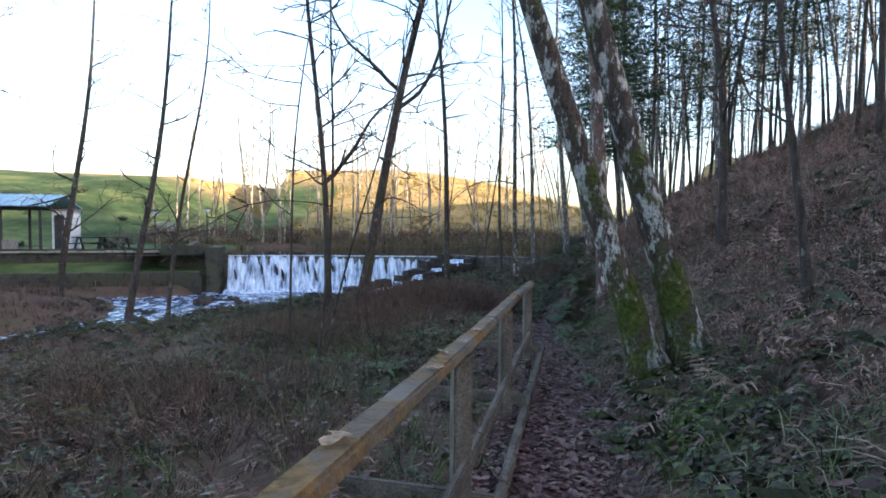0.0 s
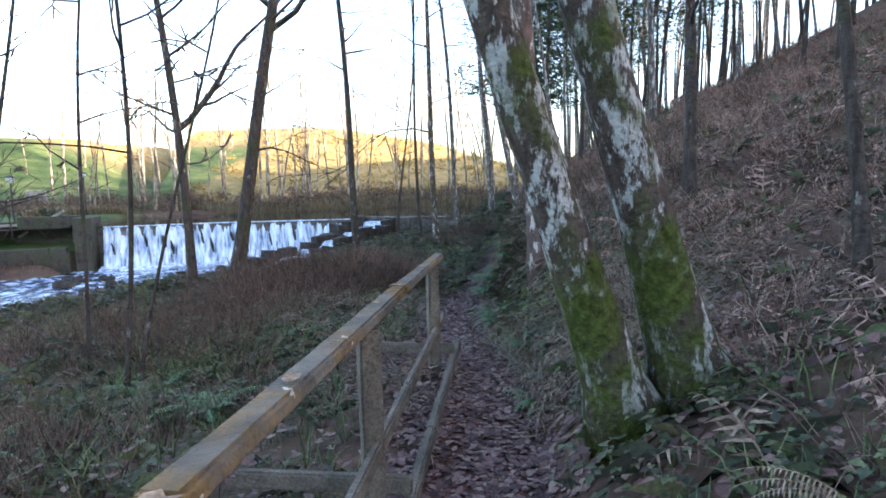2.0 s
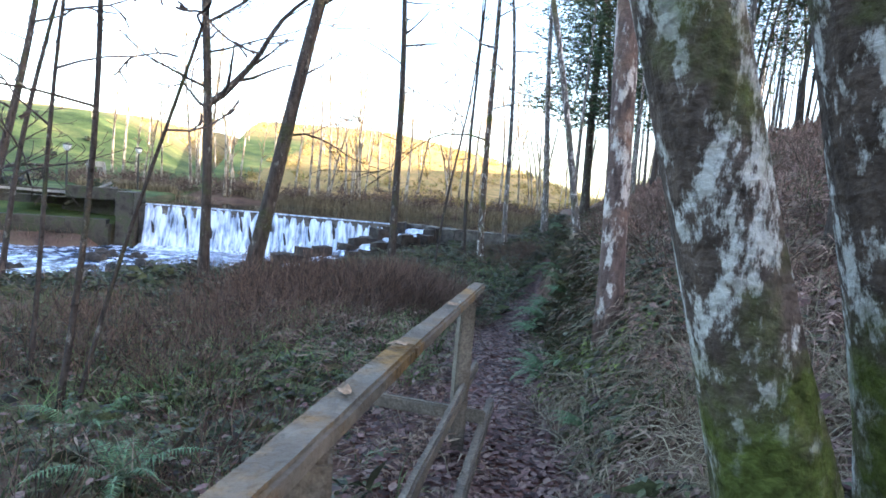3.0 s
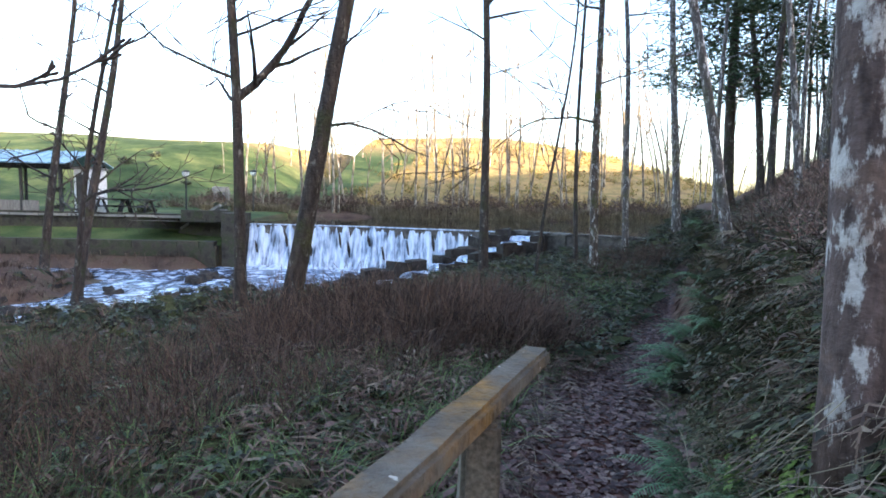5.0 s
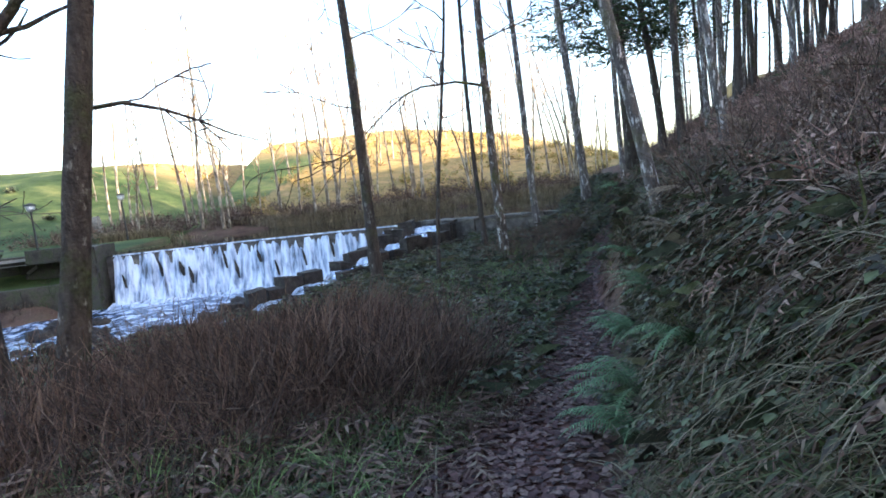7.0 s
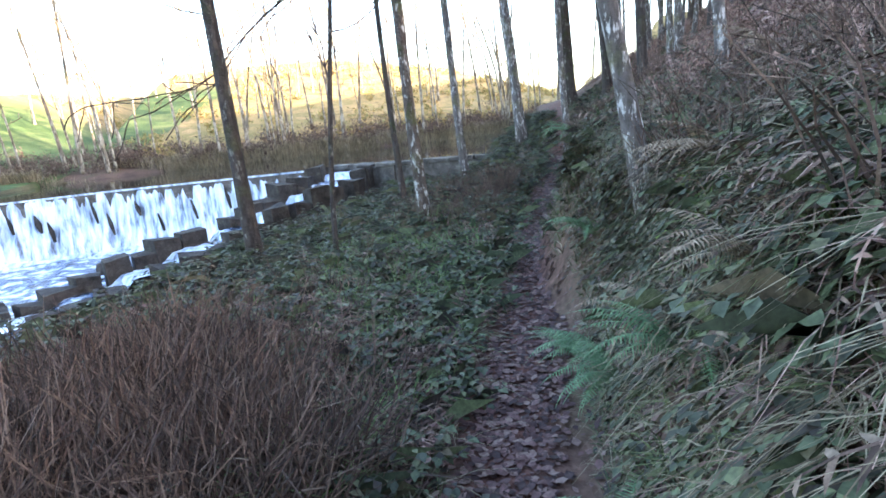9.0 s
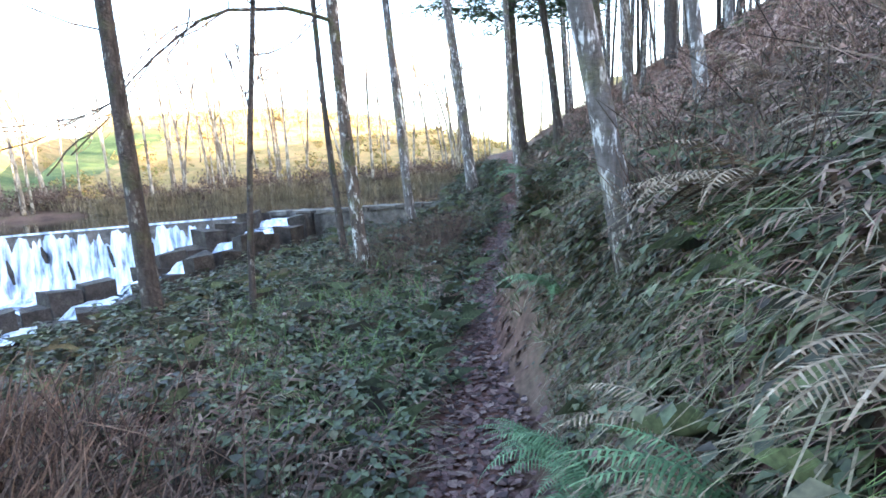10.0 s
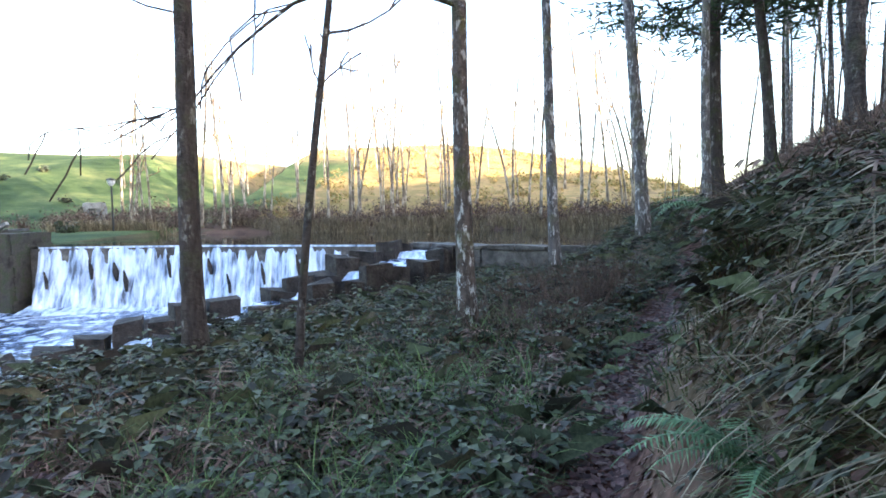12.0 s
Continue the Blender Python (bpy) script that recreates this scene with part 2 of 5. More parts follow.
def along(x, y):
    """Distance to the right of the footpath's middle line, and the path's height there."""
    x, y = np.asarray(x, float), np.asarray(y, float)
    best = np.full(x.shape, 1e9)
    side, z = np.zeros(x.shape), np.zeros(x.shape)
    for a, b in zip(TRACK[:-1], TRACK[1:]):
        d = b[:2] - a[:2]
        l = np.hypot(*d)
        t = np.clip(((x - a[0]) * d[0] + (y - a[1]) * d[1]) / l ** 2, 0, 1)
        px, py = x - a[0] - t * d[0], y - a[1] - t * d[1]
        r = np.hypot(px, py)
        m = r < best
        s = np.sign(d[1] * px - d[0] * py)
        best = np.where(m, r, best)
        side = np.where(m, r * np.where(s == 0, 1, s), side)
        z = np.where(m, a[2] + t * (b[2] - a[2]), z)
    return side, z


def waves(x, y, f, seed):
    r = np.random.RandomState(seed)
    o = np.zeros(np.shape(x))
    for i in range(5):
        a, k, p = r.uniform(0, 6.28), f * r.uniform(0.6, 1.7), r.uniform(0, 6.28)
        o = o + np.sin(k * (x * math.cos(a) + y * math.sin(a)) + p)
    return o / 5


def half_width(y):
    y = np.asarray(y, float)
    return 0.46 - 0.25 * smooth(7.5, 10.0, y) - 0.07 * smooth(12.5, 14.5, y)


def apron(y):
    """How far the fallen leaves spread beyond the path's edge towards the stream."""
    y = np.asarray(y, float)
    return 0.6 * smooth(5.5, 7.0, y) * smooth(11.0, 9.5, y)


def ground_height(x, y):
    """Height of the land: footpath, steep bank on its right, shelf and stream on its left, pond, lawns and hills."""
    x, y = np.asarray(x, float), np.asarray(y, float)
    d, pz = along(x, y)
    a = np.maximum(d - half_width(y) - 0.28 * smooth(7.5, 9.0, y) * smooth(13.5, 12, y), 0)
    steep = 0.8 + (1.6 * smooth(4.5, 8.5, y) + 0.25 * smooth(8.5, 10, y)) * smooth(17, 14, y)
    gentle = 0.95 + 0.05 * smooth(6, 14, y)
    rise = steep * np.minimum(a, 0.5) + gentle * (0.52 * np.clip(a - 0.5, 0, 4) + 0.45 * np.clip(a - 4.5, 0, 14)) + 0.14 * np.clip(a - 18.5, 0, 40)
    rough = 0.09 * waves(x, y, 2.1, 1) + 0.05 * waves(x, y, 5.3, 2) + 0.02 * waves(x, y, 13, 3)
    right = pz + rise + rough * smooth(0.3, 0.9, a) * 1.5
    b = np.maximum(-d - 0.35, 0)
    fall = 0.1 * smooth(0, 4, b) + 0.3 * smooth(4.5, 8, b) + 1.25 * smooth(0, 2.6, b - 3.4 - 5.4 * smooth(15.5, 12, y))
    level = smooth(0.4, 2.2, b) * smooth(6, 9, y)
    shelf = pz * (1 - level) - 0.12 * level
    left = shelf - fall + rough * smooth(0.2, 1.2, b)
    left = np.maximum(left, WATER - 0.35)
    # far bank of the stream, and low meadow beyond
    left = left + smooth(12.5, 17, b) * 1.5 * smooth(25, 18, y)
    near, bed = np.full(x.shape, 1e9), np.zeros(x.shape)
    for p, q in zip(CHANNEL[:-1], CHANNEL[1:]):
        e = q[:2] - p[:2]
        t = np.clip(((x - p[0]) * e[0] + (y - p[1]) * e[1]) / (e @ e), 0, 1)
        r = np.hypot(x - p[0] - t * e[0], y - p[1] - t * e[1])
        bed = np.where(r < near, p[2] + t * (q[2] - p[2]), bed)
        near = np.minimum(near, r)
    left = np.minimum(left, bed - 0.12 + 0.35 * np.maximum(near - 0.9, 0))
    behind = smooth(0.4, 1.2, y - np.interp(x, CHANNEL[::-1, 0], CHANNEL[::-1, 1])) * smooth(6.2, 5.4, x) * smooth(-8, -6, x)
    left = left * (1 - behind) + np.minimum(left, WATER - 0.2) * behind
    left = left + 0.75 * smooth(24.2, 26.2, y) * smooth(-4.9, -6.2, x)
    h = np.where(d > 0, right, left)
    h = h + 0.012 * waves(x, y, 17, 4)
    # behind the weir: pond bed, then reed bank and heath hill
    pond = smooth(0.1, 1.0, y - crest_y(x)) * smooth(-2.6, -3.8, d) * smooth(-8.5, -6.5, x)
    h = h * (1 - pond) + pond * (CREST - 0.5)
    bank = smooth(36.0, 38.5, y) * smooth(60, 14, x - 0.25 * (y - 26))
    hill = CREST + 0.25 + 0.09 * np.clip(y - 37, 0, 12) + 13.8 * (1 - np.exp(-(np.maximum(y - 44, 0) / 42) ** 1.5)) * smooth(75, 12, x) + 1.2 * waves(x, y, 0.09, 6) * smooth(40, 70, y)
    h = h * (1 - bank) + bank * hill
    # lawns left of the weir, behind two retaining walls, and the green hill
    lawn = smooth(-5.05, -5.2, x) * smooth(26.3, 26.45, y)
    low = -0.5 + 0.17 * (y - 26.3)
    up = 0.42 + 0.03 * (y - 29) + 7.4 * (1 - np.exp(-(np.maximum(y - 36, 0) / 22) ** 1.7)) * smooth(-6, -24, x - 0.12 * (y - 45)) + 0.5 * waves(x, y, 0.2, 7) * smooth(34, 44, y)
    lawn_h = np.where(y < 29.3, low, up)
    lm = lawn * smooth(-2, -6, x - 0.25 * np.maximum(y - 36, 0))
    h = h * (1 - lm) + lm * lawn_h
    # land closes the valley behind and around
    out = smooth(60, 400, np.hypot(x, y - 20))
    return h + out * 10 + 18 * smooth(-20, -70, y) * smooth(-60, 0, x)


def spaced(lo, hi, near0, near1, step, grow):
    """Grid lines: even between near0 and near1, widening outwards."""
    g = list(np.arange(near0, near1 + step / 2, step))
    s, v = step, g[-1]
    while v < hi:
        s *= grow
        v += s
        g.append(v)
    s, v = step, g[0]
    while v > lo:
        s *= grow
        v -= s
        g.insert(0, v)
    return np.array(g)


gx, gy = spaced(-1500, 1500, -7, 12, 0.15, 1.08), spaced(-1500, 1500, -1, 27, 0.15, 1.08)
GX, GY = np.meshgrid(gx, gy)
GZ = ground_height(GX, GY)
nx, ny = len(gx), len(gy)
ids = np.arange(nx * ny).reshape(ny, nx)
quads = np.stack([ids[:-1, :-1], ids[:-1, 1:], ids[1:, 1:], ids[1:, :-1]], -1).reshape(-1, 4)
me = bpy.data.meshes.new("ground")
me.from_pydata(np.stack([GX, GY, GZ], -1).reshape(-1, 3).tolist(), [], quads.tolist())
me.materials.append(GROUND)
me.polygons.foreach_set("use_smooth", [True] * len(me.polygons))
side, _ = along(GX, GY)
cov = np.zeros((ny, nx, 4))
shift = side + 0.05 + 0.1 * waves(GX, GY, 3, 9)
cov[..., 0] = smooth(0.3, -0.1, np.where(shift < 0, -shift - apron(GY), shift) - half_width(GY))
cov[..., 1] = smooth(-5.1, -5.3, GX - 0.25 * np.maximum(GY - 36, 0)) * smooth(26.3, 26.5, GY)
cov[..., 1] *= smooth(78, 66, GY)
cov[..., 2] = smooth(38, 44, GY) * (1 - cov[..., 1])
cov[..., 3] = 1
at = me.color_attributes.new("cover", 'FLOAT_COLOR', 'POINT')
at.data.foreach_set("color", cov.ravel())
ground = tagged(new("ground", me), "leaf-strewn woodland ground with earth path and banks", "ground", kind="structure")


def quad_grid(X, Y, Z):
    """Vertices and faces of a grid of points."""
    n, k = X.shape
    i = np.arange(n * k).reshape(n, k)
    q = np.stack([i[:-1, :-1], i[:-1, 1:], i[1:, 1:], i[1:, :-1]], -1).reshape(-1, 4)
    return np.stack([X, Y, Z], -1).reshape(-1, 3), q.tolist()


def water_sheet(name, outline, z, mat, label, step=0.35, ripple=0.02, seed=1):
    """A flat sheet of water inside an outline (convex), with small waves."""
    o = np.array(outline, float)
    xs, ys = np.arange(o[:, 0].min(), o[:, 0].max() + step, step), np.arange(o[:, 1].min(), o[:, 1].max() + step, step)
    X, Y = np.meshgrid(xs, ys)
    Z = z + ripple * (waves(X, Y, 4, seed) + 0.6 * waves(X, Y, 11, seed + 1))
    idn = np.arange(X.size).reshape(X.shape)
    q = np.stack([idn[:-1, :-1], idn[:-1, 1:], idn[1:, 1:], idn[1:, :-1]], -1).reshape(-1, 4)
    s = Shape()
    s.add(np.stack([X, Y, Z], -1).reshape(-1, 3), q.tolist())
    return tagged(new(name, s.mesh(name, mat, True)), label, "water", kind="structure")


stream = water_sheet("stream", [(-16, 4), (5, 27.0)], WATER, RAPID, "rushing white-flecked stream below the weir", 0.25, 0.05, 3)
n = 130
U, V = np.meshgrid(np.linspace(-9, 40, n), np.linspace(0, 1, 40), indexing="ij")
edge = crest_y(U) - 0.02
s = Shape()
s.add(*quad_grid(U, edge + (39 - edge) * V, CREST + 0.03 + 0.002 * waves(U, V * 15, 4, 5)))
pond = tagged(new("pond", s.mesh("pond", STILL, True)), "still dark mill pond above the weir", "water", kind="structure")

# ---- weir ----
rng = np.random.RandomState(4)
def water_curtain(x0, x1, drop):
    """Water sliding over the crest: a smooth lip, then ragged strands that spread on the wall."""
    s = Shape()
    n, k = int((x1 - x0) * 22), 22
    T, U = np.meshgrid(np.linspace(0, 1, n), np.linspace(0, 1, k), indexing="ij")
    X = x0 + (x1 - x0) * T
    strand = np.sin(X * 7 + 3 * np.sin(X * 2.3)) + 0.6 * np.sin(X * 17 + 1.3) + 0.4 * np.sin(X * 41)
    Y = crest_y(X) - 0.04 - 0.5 * U ** 1.5 - 0.05 * strand * np.minimum(U * 4, 1) + 0.02 * np.sin(U * 25 + X * 5) * U
    Z = CREST + 0.03 - drop * U ** 1.1 + 0.03 * np.sin(U * 19 + strand * 3) * U
    s.add(*quad_grid(X, Y, Z))
    return s


weir = thing("weir", 0, 0, -2.0, "broad stone weir with white water pouring over", "weir", kind="structure")
s = Shape()
for (ax, ay), (bx, by) in zip(CREST_LINE[:-1], CREST_LINE[1:]):
    l = math.hypot(bx - ax, by - ay)
    s.box(((ax + bx) / 2, (ay + by) / 2 + 0.2, (CREST - 2.2) / 2 + 1.98), (l, 0.5, CREST + 2.2), pose(0, 0, 0, 0, 0, math.degrees(math.atan2(by - ay, bx - ax))))
part("weir_wall", s, STONE, weir)
fall = water_curtain(-4.2, 5.9, CREST - WATER)
fall.v = [v + np.array([0, 0, 2.0]) for v in fall.v]
part("waterfall", fall, WEIR_FALL, weir, "sheet of white falling water", True)
# dark stones that break through the falling sheet
rng = np.random.RandomState(21)
for i in range(12):
    x = -3.9 + 8.6 * (i + rng.uniform(0.05, 0.95)) / 12
    s = Shape()
    h = rng.uniform(0.35, 0.7)
    u = rng.uniform(0.3, 0.6)
    y = float(crest_y(x)) - 0.04 - 0.5 * u ** 1.5
    s.tube([(x - 0.05, y - 0.12, CREST - (CREST - WATER) * u + 2 + h * 0.5), (x, y - 0.14, CREST - (CREST - WATER) * u + 2), (x + 0.04, y - 0.2, CREST - (CREST - WATER) * u + 2 - h * 0.5)], [0.02, rng.uniform(0.04, 0.08), 0.03], 7, 0.3, rng)
    part("rock", s, STONE_WET, weir)
# foam along the foot of the fall
s = Shape()
X, Y = np.meshgrid(np.linspace(-4.3, 4.4, 130), np.linspace(0, 1, 12), indexing="ij")
front = 0.9 + 0.45 * waves(X, X * 0, 2.3, 31)
s.add(*quad_grid(X, crest_y(X) - 0.4 - Y * front, WATER + 0.1 * (1 - Y) + 0.05 * waves(X, Y * 2, 7, 32) - 0.12 * Y ** 3 + 2.0))
part("foam", s, WEIR_FALL, weir, "white foam", True)
# flat coping stones on the low crest towards the bank
for i in range(9):
    x = 6.3 + i * 0.55
    s = Shape()
    s.box((x, float(crest_y(x)) + 0.12, CREST + 2.03), (0.62, 0.5, 0.09), pose(0, 0, 0, 0, 0, math.degrees(math.atan2(float(crest_y(x + 0.2) - crest_y(x - 0.2)), 0.4))), 0.02, rng)
    part("coping_stone", s, STONE, weir)

# stepped stone channel that runs down beside the weir
ladder = thing("stone_channel", 0, 0, -2.0, "stepped stone channel with white water beside the weir", "channel", kind="structure")
reach = np.concatenate([[0], np.cumsum(np.hypot(*np.diff(CHANNEL[:, :2], axis=0).T))])
STEPS = 9
for i in range(STEPS):
    f0, f1 = reach[-1] * i / STEPS, reach[-1] * (i + 1) / STEPS
    a, b = (np.array([np.interp(f, reach, CHANNEL[:, k]) for k in range(3)]) for f in (f0, f1))
    ldir = (b - a)[:2] / np.hypot(*(b - a)[:2])
    lnor = np.array([-ldir[1], ldir[0]])
    yaw = math.degrees(math.atan2(ldir[1], ldir[0]))
    zt = a[2]
    long = float(np.hypot(*(b - a)[:2]))
    # two rows of rough blocks, the one towards the weir higher, with the water between them
    for off, lift, wide, tall in ((-0.62, 0.14, 0.5, 1.3), (0.6, 0.03, 0.4, 1.2)):
        for h in (0.0, 0.5):
            if rng.uniform() < 0.12:
                continue
            c = a[:2] + (b - a)[:2] * (h + 0.25) + lnor * off + rng.uniform(-0.07, 0.07, 2)
            s = Shape()
            s.box((c[0], c[1], zt + lift - tall / 2 + 2.0 + rng.uniform(-0.1, 0.07)), (long * 0.5 + rng.uniform(-0.08, 0.06), wide, tall), pose(0, 0, 0, rng.uniform(-4, 4), rng.uniform(-4, 4), yaw + rng.uniform(-7, 7)), 0.06, rng)
            part("stone_block", s, STONE_WET, ladder)
    c = (a + b)[:2] / 2
    s = Shape()
    U, V = np.meshgrid(np.linspace(-0.52, 0.52, 12), np.linspace(-0.4, 0.4, 7), indexing="ij")
    X = c[0] + U * long * ldir[0] + V * lnor[0]
    Y = c[1] + U * long * ldir[1] + V * lnor[1]
    s.add(*quad_grid(X, Y, zt - 0.1 + 2.0 - (a[2] - b[2]) * smooth(0.2, 0.5, U) + 0.03 * waves(X, Y, 13, 40 + i)))
    part("water", s, WEIR_FALL if i % 3 != 1 else RAPID, ladder, "white water spilling down the steps", True)

# boulders in the stream
for i in range(60):
    x, y = rng.uniform(-9, 2.5), rng.uniform(14, 24)
    if along(np.array(x), np.array(y))[0] > -7.6:
        continue
    r = rng.uniform(0.1, 0.38)
    s = Shape()
    k = 7
    u = np.linspace(0.05, 1, k)
    s.tube([(0.05 * math.sin(j), 0, (j / (k - 1) - 0.4) * r * 1.1) for j in range(k)], r * np.sqrt(np.maximum(1 - (2 * np.linspace(-0.48, 0.48, k)) ** 2, 0.05)), 9, 0.14, rng)
    b = tagged(new("boulder", s.mesh("boulder", STONE_WET, True)), "dark wet boulder lying in the stream", "rock", "stream boulders")
    b.location = (x, y, WATER - 0.02)

# ---- walls, lawn edge and pier left of the weir ----
def stone_wall(name, a, b, z0, z1, thick, label, course=0.24, seed=1):
    """A wall of separate squared stones in courses, with a core behind the joints."""
    rng = np.random.RandomState(seed)
    a, b = np.array(a, float), np.array(b, float)
    l = np.linalg.norm(b - a)
    d = (b - a) / l
    yaw = math.degrees(math.atan2(d[1], d[0]))
    w = thing(name, (a[0] + b[0]) / 2, (a[1] + b[1]) / 2, z0, label, "wall", kind="structure")
    core = Shape()
    core.box((0, 0, (z1 - z0) / 2), (l, thick - 0.06, z1 - z0 - 0.04), pose(0, 0, 0, 0, 0, yaw))
    part("core", core, WALL_STONE, w)
    z = z0
    row = 0
    while z < z1 - 0.05:
        x = -l / 2 + rng.uniform(0, 0.3)
        while x < l / 2 - 0.2:
            n = min(rng.uniform(0.5, 1.1), l / 2 - x)
            s = Shape()
            s.box((d[0] * (x + n / 2), d[1] * (x + n / 2), z - z0 + course / 2), (n - 0.03, thick + rng.uniform(-0.02, 0.05), course - 0.025), pose(0, 0, 0, 0, 0, yaw), 0.012, rng)
            part("stone", s, WALL_STONE, w)
            x += n
        z += course
        row += 1
    return w


stone_wall("wall_lower", (-21, 26.2), (-5.2, 26.3), WATER - 0.2, -0.46, 0.4, "low dark stone retaining wall along the stream", 0.3, 2)
stone_wall("wall_upper", (-22, 29.2), (-7.6, 29.3), -0.2, 0.44, 0.45, "dark stone retaining wall above the lower lawn", 0.28, 3)
stone_wall("wall_pier", (-4.75, 26.2), (-4.75, 28.0), WATER - 0.3, CREST + 0.42, 0.6, "stone pier at the end of the weir", 0.3, 4)
stone_wall("wall_wing", (-7.4, 28.4), (-5.05, 27.9), -0.4, 0.85, 0.4, "stepped stone wing wall beside the weir", 0.3, 5)
steps = thing("stone_steps", -7.4, 28.75, -0.2, "stone steps with sloping coping beside the weir pier", "steps", kind="structure")
for i in range(6):
    s = Shape()
    s.box((0.28 * i, 0, 0.09 + 0.09 * i), (0.34, 0.9, 0.18 + 0.18 * i), None, 0.01, rng)
    part("step", s, STONE, steps)
s = Shape()
s.box((0.8, -0.55, 0.75), (1.9, 0.16, 0.1), pose(0, 0, 0, 0, -32, 0))
part("coping", s, CONCRETE, steps, "pale sloping coping")
for i in range(12):
    s = Shape()
    s.box((-21.5 + 1.2 * i, 29.2, 0.5), (1.14, 0.55, 0.1), None, 0.015, rng)
    c = tagged(new("coping", s.mesh("coping", CONCRETE)), "pale coping slab on the upper wall", "coping", "wall coping", "structure")

# ---- shelter with a blue roof ----
BLUE = material("blue sheet roof", mottled([(0.3, (0.22, 0.36, 0.46)), (0.7, (0.4, 0.56, 0.66))], 1.2, 30), 0.45, 0.1, 8)
PAINT_DARK = material("dark painted timber", mottled([(0.3, (0.03, 0.03, 0.03)), (0.7, (0.07, 0.065, 0.06))], 5, 60), 0.7, 0.2, 30)
PAINT_WHITE = material("white paint", mottled([(0.3, (0.62, 0.64, 0.66)), (0.7, (0.8, 0.8, 0.8))], 3, 30), 0.6)
GREYBOARD = material("weathered grey boards", mottled([(0.3, (0.16, 0.15, 0.14)), (0.7, (0.3, 0.28, 0.25))], 2, 40, (8, 1, 1)), 0.9, 0.4, 30)
HX, HY, HZ = -14.6, 30.7, 0.47
shelter = thing("picnic_shelter", HX, HY, HZ, "open timber shelter with a pale blue sheet roof", "shelter")
for sx in (-3.4, -1.75, -0.1, 1.55):
    for sy in (-1.3, 1.3):
        s = Shape()
        s.box((sx, sy, 1.1), (0.1, 0.1, 2.2))
        part("post", s, PAINT_DARK, shelter)
for sy, tilt in ((-1, 1), (1, -1)):
    s = Shape()
    s.box((-0.9, sy * 0.9, 2.5), (6.0, 2.0, 0.06), pose(0, 0, 0, 18 * tilt, 0, 0))
    sheet = part("roof", s, BLUE, shelter, "pale blue corrugated roof sheet")
    for j in range(14):
        s = Shape()
        s.box((-3.7 + j * 0.43, sy * 0.9, 2.54), (0.05, 2.0, 0.05), pose(0, 0, 0, 18 * tilt, 0, 0))
        part("rib", s, BLUE, sheet)
for sy in (-1.3, 1.3):
    s = Shape()
    s.box((-0.9, sy, 2.16), (5.8, 0.12, 0.16))
    part("beam", s, PAINT_DARK, shelter)
s = Shape()
s.box((-1.0, -1.3, 0.3), (3.2, 0.08, 0.6))
part("panel", s, GREYBOARD, shelter)
cabin = thing("cabin", HX + 2.3, HY - 0.4, HZ, "small white cabin with a dark door", "cabin")
s = Shape()
s.box((0, 0, 1.0), (0.9, 0.9, 2.0))
part("body", s, PAINT_WHITE, cabin)
s = Shape()
s.box((-0.12, -0.47, 0.95), (0.42, 0.06, 1.7))
door = part("door", s, PAINT_DARK, cabin, "dark door")
s = Shape()
s.box((0.03, -0.52, 0.95), (0.03, 0.05, 0.14))
part("handle", s, GREYBOARD, door, "metal handle")
s = Shape()
s.box((0, 0, 2.05), (1.05, 1.05, 0.1))
part("roof", s, GREYBOARD, cabin)
for bx in (-4.2, 3.6, 4.6):
    t = thing("bench_table", HX + bx, HY - 0.95, HZ, "dark picnic table on the lawn", "table", "picnic tables")
    for z, w, y in ((0.72, 0.7, 0), (0.42, 0.25, -0.6), (0.42, 0.25, 0.6)):
        s = Shape()
        s.box((0, y, z), (1.5, w, 0.06))
        part("tabletop" if z > 0.5 else "seat", s, PAINT_DARK, t)
    for x in (-0.55, 0.55):
        for sgn in (-1, 1):
            s = Shape()
            s.box((x, sgn * 0.35, 0.36), (0.08, 0.08, 0.82), pose(0, 0, 0, sgn * 32, 0, 0))
            part("leg", s, PAINT_DARK, t)


def lamp_post(x, y, h):
    z = float(ground_height(x, y))
    t = thing("lamp_post", x, y, z, "slim dark lamp post on the lawn", "lamp post", "lawn lamp posts")
    s = Shape()
    s.tube([(0, 0, -0.1), (0, 0, h)], [0.05, 0.035], 8)
    part("pole", s, PAINT_DARK, t)
    s = Shape()
    s.tube([(0, 0, h), (0, 0, h + 0.1), (0, 0, h + 0.25)], [0.06, 0.15, 0.17], 10)
    lantern = part("lantern", s, PAINT_WHITE, t, "pale lantern glass")
    s = Shape()
    s.tube([(0, 0, h + 0.25), (0, 0, h + 0.28), (0, 0, h + 0.36)], [0.22, 0.2, 0.03], 10)
    part("cap", s, PAINT_DARK, lantern, "dark lantern cap")


lamp_post(-7.0, 36.5, 2.0)
lamp_post(-8.6, 31.5, 1.8)
s = Shape()
gz = float(ground_height(-11.1, 42.7))
for dx, dy, h, w in ((-0.3, 0, 0.8, 0.3), (0.35, 0.1, 0.9, 0.35), (0, 0.05, 0.3, 1.0)):
    s.box((dx, dy, (h / 2 if h > 0.5 else 0.85) - 0.05), (w, 0.5, h), None, 0.05, rng)
g = tagged(new("stone_monument", s.mesh("stone_monument", CONCRETE)), "pale weathered stone monument on the green hill", "monument")
g.location = (-11.1, 42.7, gz)

# ---- handrail beside the path ----
WOOD_RAIL = material("weathered rail timber", mottled([(0.3, (0.06, 0.05, 0.04)), (0.5, (0.12, 0.1, 0.078)), (0.7, (0.19, 0.165, 0.13))], 3, 70, (1, 1, 1)), 0.85, 0.5, 40)


